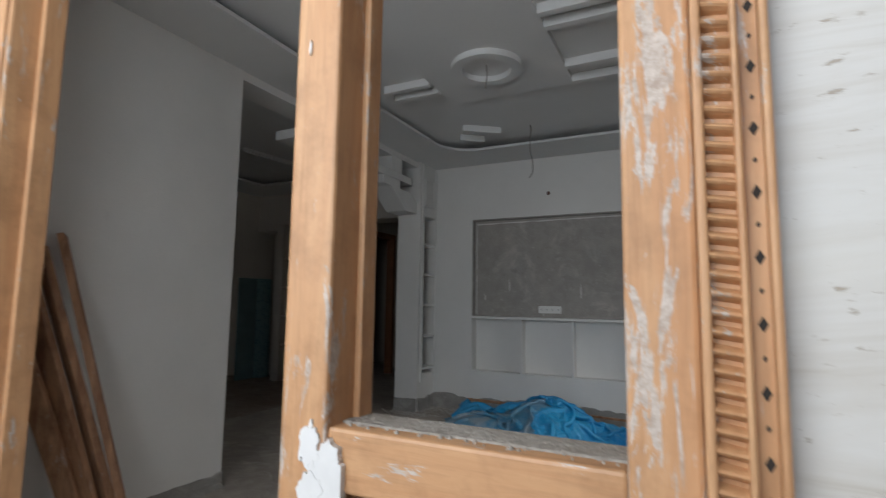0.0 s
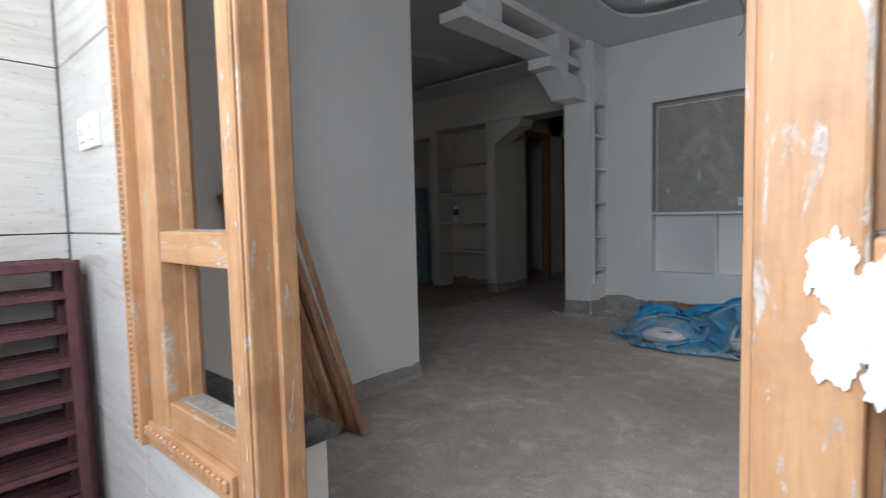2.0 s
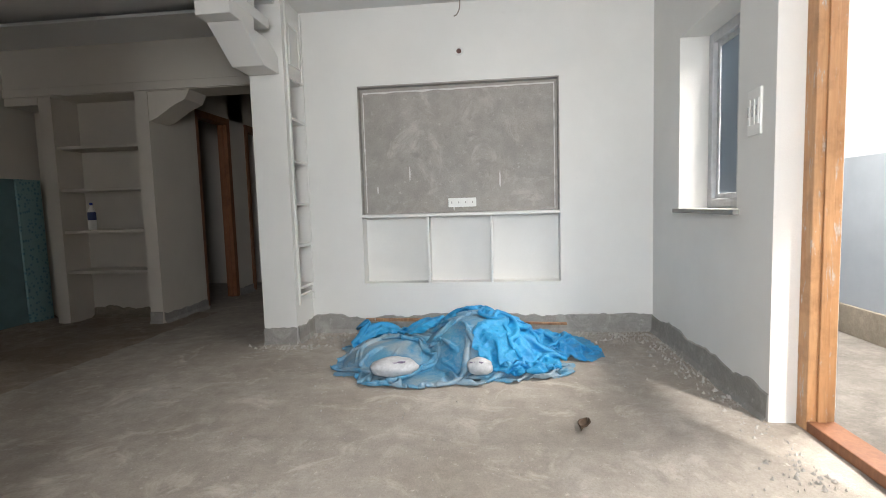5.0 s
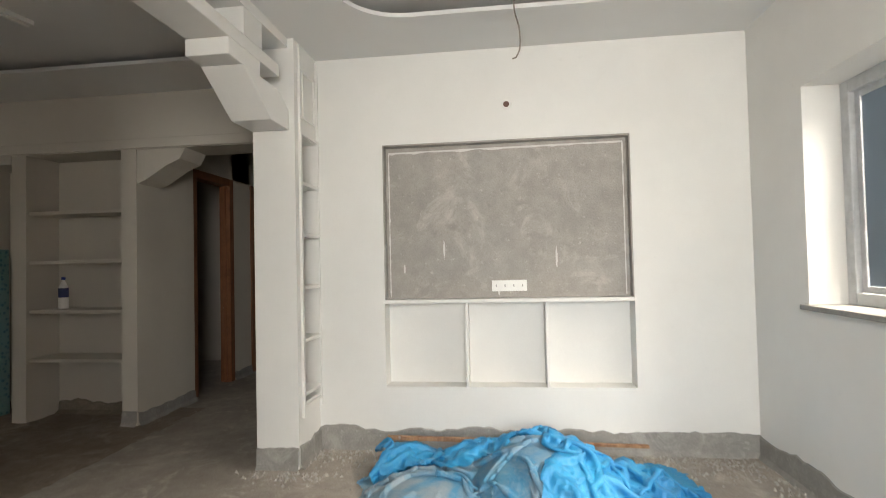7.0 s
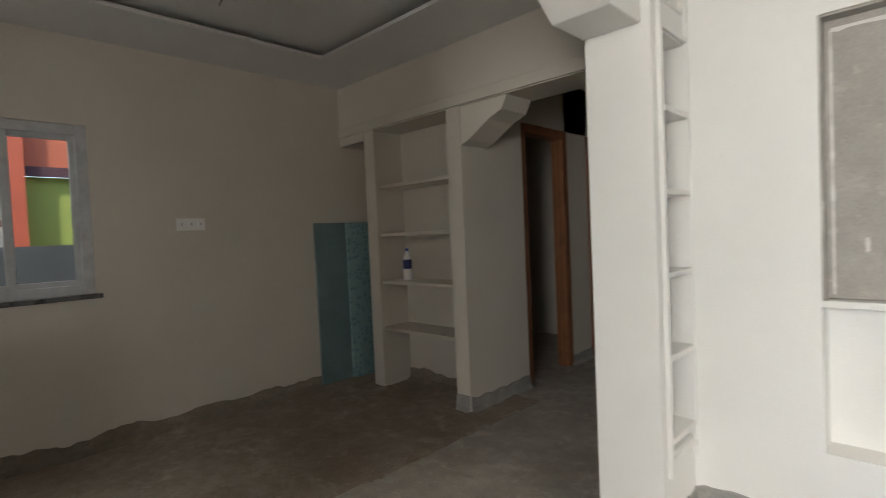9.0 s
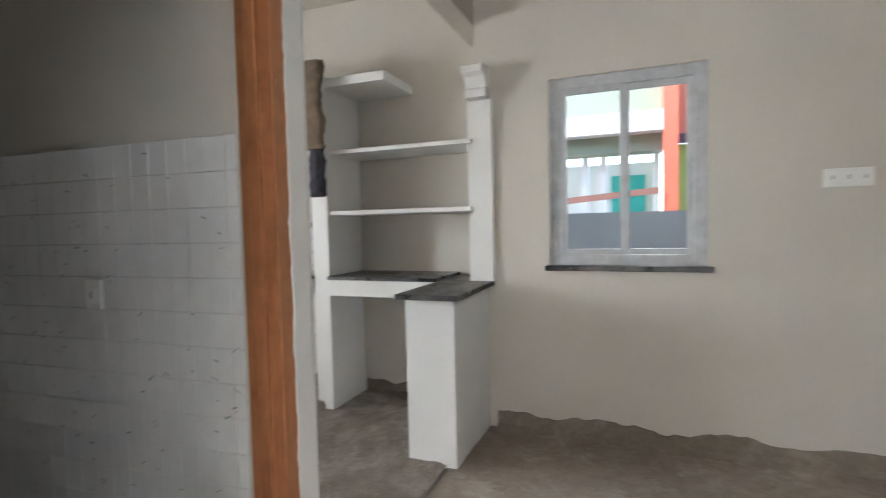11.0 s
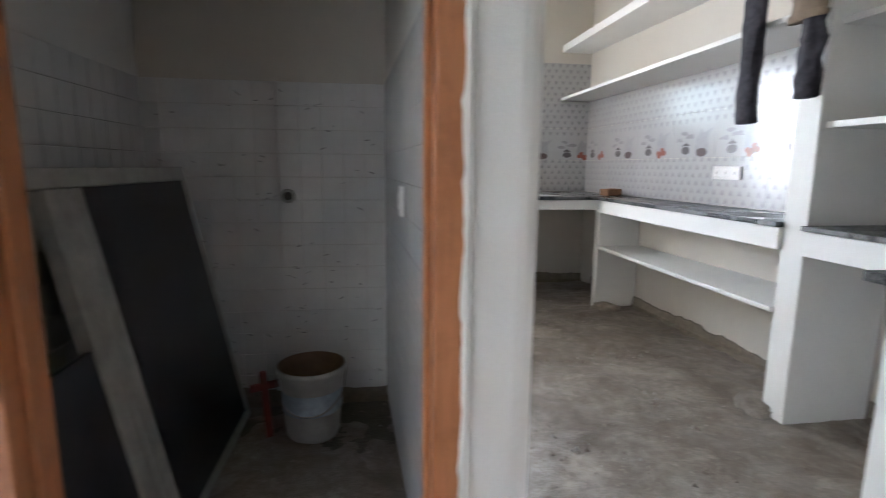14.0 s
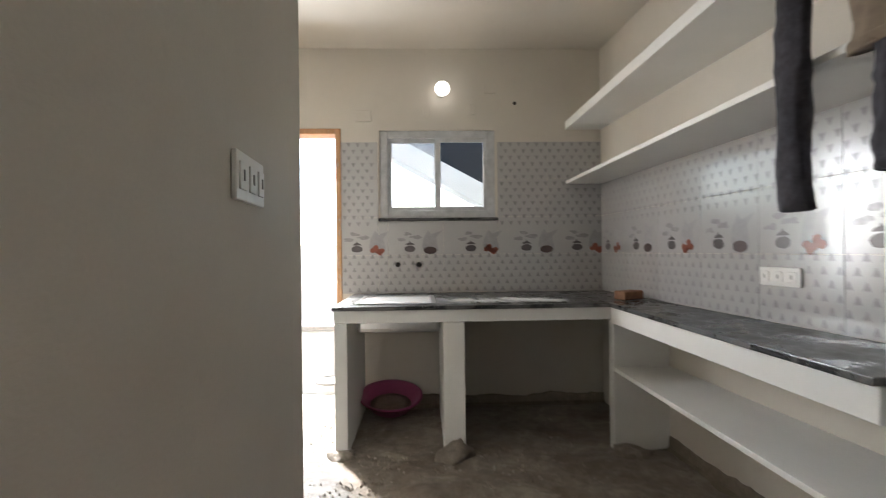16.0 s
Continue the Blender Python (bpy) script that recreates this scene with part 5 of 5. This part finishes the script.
def fan(bm, wall, u, z, s):
    pts = [(-s, 0.9 * s), (-0.35 * s, 0.55 * s), (0, 0.95 * s), (0.35 * s, 0.55 * s), (s, 0.9 * s), (0.2 * s, -s), (-0.2 * s, -s)]
    if z < 1.27:
        pts = [(-a, -c) for a, c in pts]
    bm.faces.new([bm.verts.new(on_tile(wall, u + a, z + c, 0.0073)) for a, c in pts])


for wall, parent, u0, u1 in (("y", tiles, -5.63, -3.46), ("x", side_tiles, 0.04, 2.89)):
    bm = bmesh.new()
    z, row = 0.985, 0
    while z < (2.2 if wall == "y" else 1.85):
        if not 1.27 < z < 1.49:
            u = u0 + (0.0375 if row % 2 else 0)
            while u < u1:
                if not (wall == "y" and -4.79 < u < -3.75 and z > 1.53):
                    fan(bm, wall, u, z, 0.019)
                u += 0.075
        z += 0.055
        row += 1
    tagged(part("printed_fan", bm, TILE_MOTIF, parent), kind="stuff")


def print_shape(wall, parent, pts, mat, name, k):
    bm = bmesh.new()
    bm.faces.new([bm.verts.new(on_tile(wall, u, z, 0.0068 + 0.0005 * k)) for u, z in pts])
    part(name, bm, mat, parent)


def oval(u, z, a, c, n=16, wob=0.0, seed=0.0):
    out = []
    for i in range(n):
        t = 6.28318 * i / n
        r = 1 + wob * noise.noise(Vector((math.cos(t) * 2.4, math.sin(t) * 2.4, seed)))
        out.append((u + a * r * math.cos(t), z + c * r * math.sin(t)))
    return out


def motif(wall, parent, u, sg, dark, k):
    """Printed still life: a handled pot, a tall pale jug with leaves, and fruit or a dark bowl."""
    print_shape(wall, parent, [(u + sg * a, 1.275 + c) for a, c in ((-0.03, 0.02), (-0.14, 0.03), (-0.12, 0.14), (-0.17, 0.2), (-0.08, 0.17), (-0.05, 0.205), (-0.01, 0.13), (0.0, 0.06))], MOTIF_GREY, "printed_jug", 0)
    print_shape(wall, parent, oval(u + sg * 0.1, 1.325, 0.046, 0.028, 14, 0.15, u), MOTIF_CUP, "printed_pot", 1)
    print_shape(wall, parent, [(u + sg * 0.1 + a, 1.357 + c) for a, c in ((-0.04, 0.0), (0.04, 0.0), (0.028, 0.012), (0.008, 0.02), (0.0, 0.034), (-0.008, 0.02), (-0.028, 0.012))], MOTIF_CUP, "printed_lid", 1)
    for i, (a, c, w) in enumerate(((0.17, 1.4, 0.04), (0.05, 1.42, 0.045), (0.12, 1.45, 0.035))):
        print_shape(wall, parent, oval(u + sg * a, c, w, 0.016, 10, 0.8, u + i * 3), TILE_MOTIF, "printed_leaf", 2)
    if dark:
        print_shape(wall, parent, oval(u - sg * 0.07, 1.31, 0.056, 0.03, 16, 0.1, u), MOTIF_DARK, "printed_bowl", 3)
    else:
        for i, (a, c) in enumerate(((0.0, 0.0), (0.04, 0.006), (-0.036, 0.004), (0.015, 0.03), (-0.02, -0.016))):
            print_shape(wall, parent, oval(u - sg * 0.07 + a, 1.307 + c, 0.023, 0.02, 10, 0.2, u + i), MOTIF_RED, "printed_fruit", 3)


for wall, parent, sg, us in (("y", tiles, 1, (-3.69, -4.13, -4.64, -5.11, -5.54)), ("x", side_tiles, -1, (0.24, 0.72, 1.19, 1.65, 2.1, 2.56))):
    for i, u in enumerate(us):
        motif(wall, parent, u, sg, i % 2 == 1, i)

# bulb on the wall
bulb = thing("wall_bulb", "lit white bulb in a wall holder above the window", "light", place=pose(-4.31, -0.25, 2.63))
o = part("holder", lathe([(0.0, 0.0), (0.045, 0.0), (0.045, 0.02), (0.022, 0.03), (0.022, 0.07), (0.0, 0.07)], 20), PLASTIC, bulb, smooth=True)
o.matrix_local = pose(0, 0, 0, -70, 0, 0)
o = part("bulb", lathe([(0.02, 0.0), (0.03, 0.02), (0.058, 0.06), (0.06, 0.085), (0.045, 0.11), (0.0, 0.12)], 24), BULB, bulb, "glowing white glass", True)
o.matrix_local = pose(0, 0.06, 0.02, -110, 0, 0)
for px, pz, w in ((-3.656, 2.435, 0.13), (-4.178, 2.465, 0.055), (-4.562, 2.488, 0.055), (-4.72, 2.666, 0.1)):
    o = part("junction_plate", boxes((-w / 2, w / 2, -0.006, 0.006, -0.045, 0.045), bevel=0.003), CREAM)
    o.matrix_world = pose(px, -0.245, pz)
    tagged(o, "painted-over junction plate on the cream wall", "plate", "junction plates")
o = part("wall_hole", lathe([(0.0, 0.0), (0.015, 0.0), (0.015, 0.006), (0.0, 0.006)], 14), DARKHOLE)
o.matrix_world = pose(-4.923, -0.247, 2.541, -90, 0, 0)
tagged(o, "small dark hole in the kitchen wall", "hole")
# sink under the counter
sink = thing("steel_sink", "stainless steel sink bowl hanging under the counter", "sink")
part("bowl", boxes((-4.25, -3.69, 0.12, 0.6, 0.76, 0.884), bevel=0.03), STEEL, sink)
part("rim", boxes((-4.22, -4.19, 0.06, 0.64, 0.957, 0.962), (-3.71, -3.68, 0.06, 0.64, 0.957, 0.962), (-4.19, -3.71, 0.06, 0.09, 0.957, 0.962), (-4.19, -3.71, 0.61, 0.64, 0.957, 0.962), bevel=0.002), STEEL, sink)
part("basin_floor", boxes((-4.19, -3.71, 0.09, 0.61, 0.957, 0.9585)), GROUT, sink, "dusty inside of the sink")
basin = thing("plastic_basin", "round pink plastic basin lying on the floor", "basin", place=pose(-3.87, -0.02, 0.075, -13, 0, 8))
part("bowl", lathe([(0.0, 0.0), (0.15, 0.0), (0.23, 0.1), (0.25, 0.105), (0.25, 0.112), (0.225, 0.11), (0.145, 0.012), (0.0, 0.012)], 36), PINK, basin, smooth=True)
# a brown disc makes the inside of the bowl darker
part("inner_disc", lathe([(0.0, 0.03), (0.155, 0.03), (0.16, 0.034), (0.1, 0.04), (0.0, 0.042)], 28), MUD, basin, "brown disc inside the basin", True)
for px in (-4.1, -3.928):
    o = part("water_tap_stub", lathe([(0.0, 0.0), (0.02, 0.0), (0.02, 0.02), (0.012, 0.022), (0.0, 0.022)], 16), DARKHOLE)
    o.matrix_world = pose(px, -0.243, 1.193, -90, 0, 0)
    tagged(o, "dark open water pipe stub in the tiles", "pipe", "pipe stubs")
o = part("brick_piece", boxes((-0.09, 0.09, -0.05, 0.05, 0, 0.06), bevel=0.01), plain("brown_clay", (0.3, 0.15, 0.08), 0.85, 0, 0.35))
o.matrix_world = pose(-5.55, 0.55, 0.957, 0, 0, 25)
tagged(o, "brown clay brick piece lying on the worktop", "brick")


# hanging clothes
def cloth(x, y, z0, z1, w, mat, name, label, seed):
    bm = bmesh.new()
    n, m = 26, 12
    rows = []
    for j in range(n + 1):
        u = j / n
        z = z0 + (z1 - z0) * u
        ww = w * (0.85 + 0.25 * noise.noise(Vector((u * 3, seed, 0))))
        row = []
        for i in range(2 * m):
            a = 6.28318 * i / (2 * m)
            k = 1 + 0.32 * noise.noise(Vector((math.cos(a) * 2, u * 5, seed))) + 0.3 * (0.5 - abs(noise.noise(Vector((math.cos(a) * 3, math.sin(a) * 2 + u * 16, seed)))))
            row.append(bm.verts.new((x + 0.028 * k * math.cos(a) + 0.02 * noise.noise(Vector((u * 2.2, 5, seed))), y + ww / 2 * k * math.sin(a) + 0.03 * noise.noise(Vector((u * 1.6, 9, seed))), z)))
        rows.append(row)
    for p, q in zip(rows, rows[1:]):
        for i in range(2 * m):
            bm.faces.new((p[i], p[(i + 1) % (2 * m)], q[(i + 1) % (2 * m)], q[i]))
    bm.faces.new(rows[0][::-1])
    bm.faces.new(rows[-1])
    foot = [tuple(v.co) for v in rows[0]]
    t = thing(name, label, "clothes")
    part("leg" if "trousers" in name else "sleeve", bm, mat, t, "", True)
    hem = lathe([(0.9, -0.004), (1.0, 0.0), (1.03, 0.02), (0.99, 0.028), (0.85, 0.024)], 20)
    o = part("hem", hem, mat, t, "", True)
    cx, cy = sum(v[0] for v in foot) / len(foot), sum(v[1] for v in foot) / len(foot)
    o.matrix_world = Matrix.Translation((cx, cy, z0)) @ Matrix.Diagonal((0.03, w * 0.46, 1.0, 1.0))


cloth(-5.315, 2.42, 1.42, 2.42, 0.14, CLOTHDARK, "hanging_trousers", "dark dusty trousers hanging over the loft shelf", 2.0)
cloth(-5.31, 2.765, 1.5, 1.84, 0.125, CLOTHDARK, "hanging_trousers", "dark trouser leg hanging beside the partition", 5.0)
cloth(-5.3, 2.73, 1.82, 2.4, 0.21, CLOTHBROWN, "hanging_shirt", "crumpled brown shirt hanging on the partition", 8.0)

# raised threshold slab at the kitchen entrance
o = structure("floor_step", boxes((-3.98, -3.73, 2.35, 3.3, -0.01, 0.07), bevel=0.012), KFLOOR, "low rough cement kerb by the kitchen wall")

# ---- outside ----
structure("compound_wall", boxes((2.1, 2.3, -3, 10, -0.2, 3.2)), paint("white_compound_paint", (0.5, 0.51, 0.52)), "white compound wall outside the side door")
structure("compound_dado", boxes((2.05, 2.098, -3, 10, -0.2, 1.35)), flat("blue_grey_paint", (0.25, 0.275, 0.31)), "blue-grey painted lower band of the compound wall")
structure("side_path", boxes((0.8, 2.1, -3, 10, -0.14, -0.03)), cement("dirty_side_path", (0.13, 0.115, 0.1), (0.22, 0.2, 0.175), 2.0), "dirty rough cement side path")
structure("compound_skirting", boxes((2.02, 2.049, -3, 10, -0.03, 0.2), bevel=0.006), MUD, "brown bare mortar foot of the compound wall")
house = thing("neighbour_house", "green, cream and red neighbouring house front", "house")
part("wall", boxes((-10.0, -9.6, -3, 5.05, 2.2, 5.8)), flat("cream_green_paint", (0.24, 0.26, 0.19)), house)
part("ledge", boxes((-9.6, -9.35, -3, 5.05, 2.42, 2.68)), flat("pale_paint", (0.5, 0.5, 0.48)), house, "white ledge")
part("column", boxes((-9.6, -9.3, 5.05, 5.22, -0.16, 5.0)), flat("red_orange_paint", (0.5, 0.11, 0.06)), house, "red-orange column")
part("upper_wall", boxes((-9.7, -9.45, 5.22, 9, 2.3, 5.0)), flat("orange_paint", (0.55, 0.15, 0.08)), house, "orange upper wall")
part("band", boxes((-9.45, -9.4, 5.22, 9, 2.24, 2.36)), flat("maroon_paint", (0.09, 0.04, 0.05)), house)
part("panel", boxes((-9.7, -9.5, 5.22, 9, -0.16, 2.24)), flat("lime_paint", (0.33, 0.4, 0.1)), house, "lime green wall")
part("lower_wall", boxes((-11.2, -11.0, -3, 5.05, -0.16, 2.2)), flat("white_shopfront", (0.8, 0.82, 0.8)), house)
part("shutter", boxes((-10.99, -10.9, 4.35, 4.85, 0.8, 2.0)), flat("turquoise_paint", (0.05, 0.42, 0.38)), house, "turquoise shutter")
for yy in (3.4, 4.0, 4.25, 4.95):
    part("post", boxes((-10.1, -9.95, yy, yy + 0.08, -0.16, 2.2)), flat("white_post", (0.8, 0.8, 0.8)), house)
part("rail", prism([(2.6, 1.42), (5.0, 1.62), (5.0, 1.7), (2.6, 1.5)], "x", -9.3, -9.25), flat("brown_rail", (0.2, 0.09, 0.07)), house, "brown slanting rail")
structure("boundary_parapet", boxes((-7.6, -7.45, -3, 12, -0.2, 1.37)), flat("dark_grey_paint", (0.2, 0.215, 0.23)), "dark grey boundary wall outside the dining window")
structure("back_wall", boxes((-8, 2, -3.2, -3.0, -0.2, 1.4)), paint("bright_back_paint", (0.8, 0.8, 0.78)), "white back compound wall")
stair = thing("outdoor_stair", "white sloping underside of an outdoor stair", "stair")
part("pier", boxes((-5.9, -5.6, -2.2, -1.1, -0.2, 2.0)), CONCRETE, stair)
part("flight", prism([(-3.2, 2.9), (-5.6, 1.6), (-5.6, 1.36), (-3.2, 2.655)], "y", -1.9, -1.5), paint("stair_white", (0.62, 0.64, 0.66)), stair)
# solid near-black slab: the shade of the recess is put into its colour
part("recess", prism([(-4.28, 3.4), (-5.6, 3.4), (-5.6, 1.5), (-4.28, 2.2)], "y", -2.0, -1.905), flat("stair_shade_dark", (0.018, 0.018, 0.02)), stair, "near-black slab painted as the shade of the recess above the flight")
part("side_wall", prism([(-3.2, 3.4), (-4.28, 3.4), (-4.28, 2.2), (-3.2, 2.78)], "y", -2.0, -1.905), CONCRETE, stair)
block = thing("wash_platform", "low white cement platform outside the back door", "platform")
part("block", boxes((-3.75, -2.6, -1.7, -1.25, -0.16, 0.5), bevel=0.02), paint("platform_white", (0.72, 0.72, 0.70)), block)
part("top", boxes((-3.78, -2.57, -1.73, -1.22, 0.5, 0.55), bevel=0.015), CONCRETE, block)
pot = thing("paint_bucket", "small white plastic paint bucket on the ground outside", "bucket", place=pose(-3.25, -0.85, -0.158))
part("body", lathe([(0.0, 0.0), (0.11, 0.0), (0.135, 0.24), (0.14, 0.25), (0.128, 0.245), (0.105, 0.02), (0.0, 0.015)], 24), PLASTIC, pot, smooth=True)
part("rim", lathe([(0.134, 0.23), (0.148, 0.235), (0.148, 0.252), (0.134, 0.255)], 24), GREYTUB, pot, smooth=True)
structure("door_step", boxes((-3.46, -2.74, -0.75, -0.46, -0.16, -0.01), bevel=0.012), CONCRETE, "cement step outside the back door")
structure("porch_front_wall", boxes((-2.6, -2.3, -0.8, -0.6, -0.1, 3.05)), WHITE, "porch corner wall")
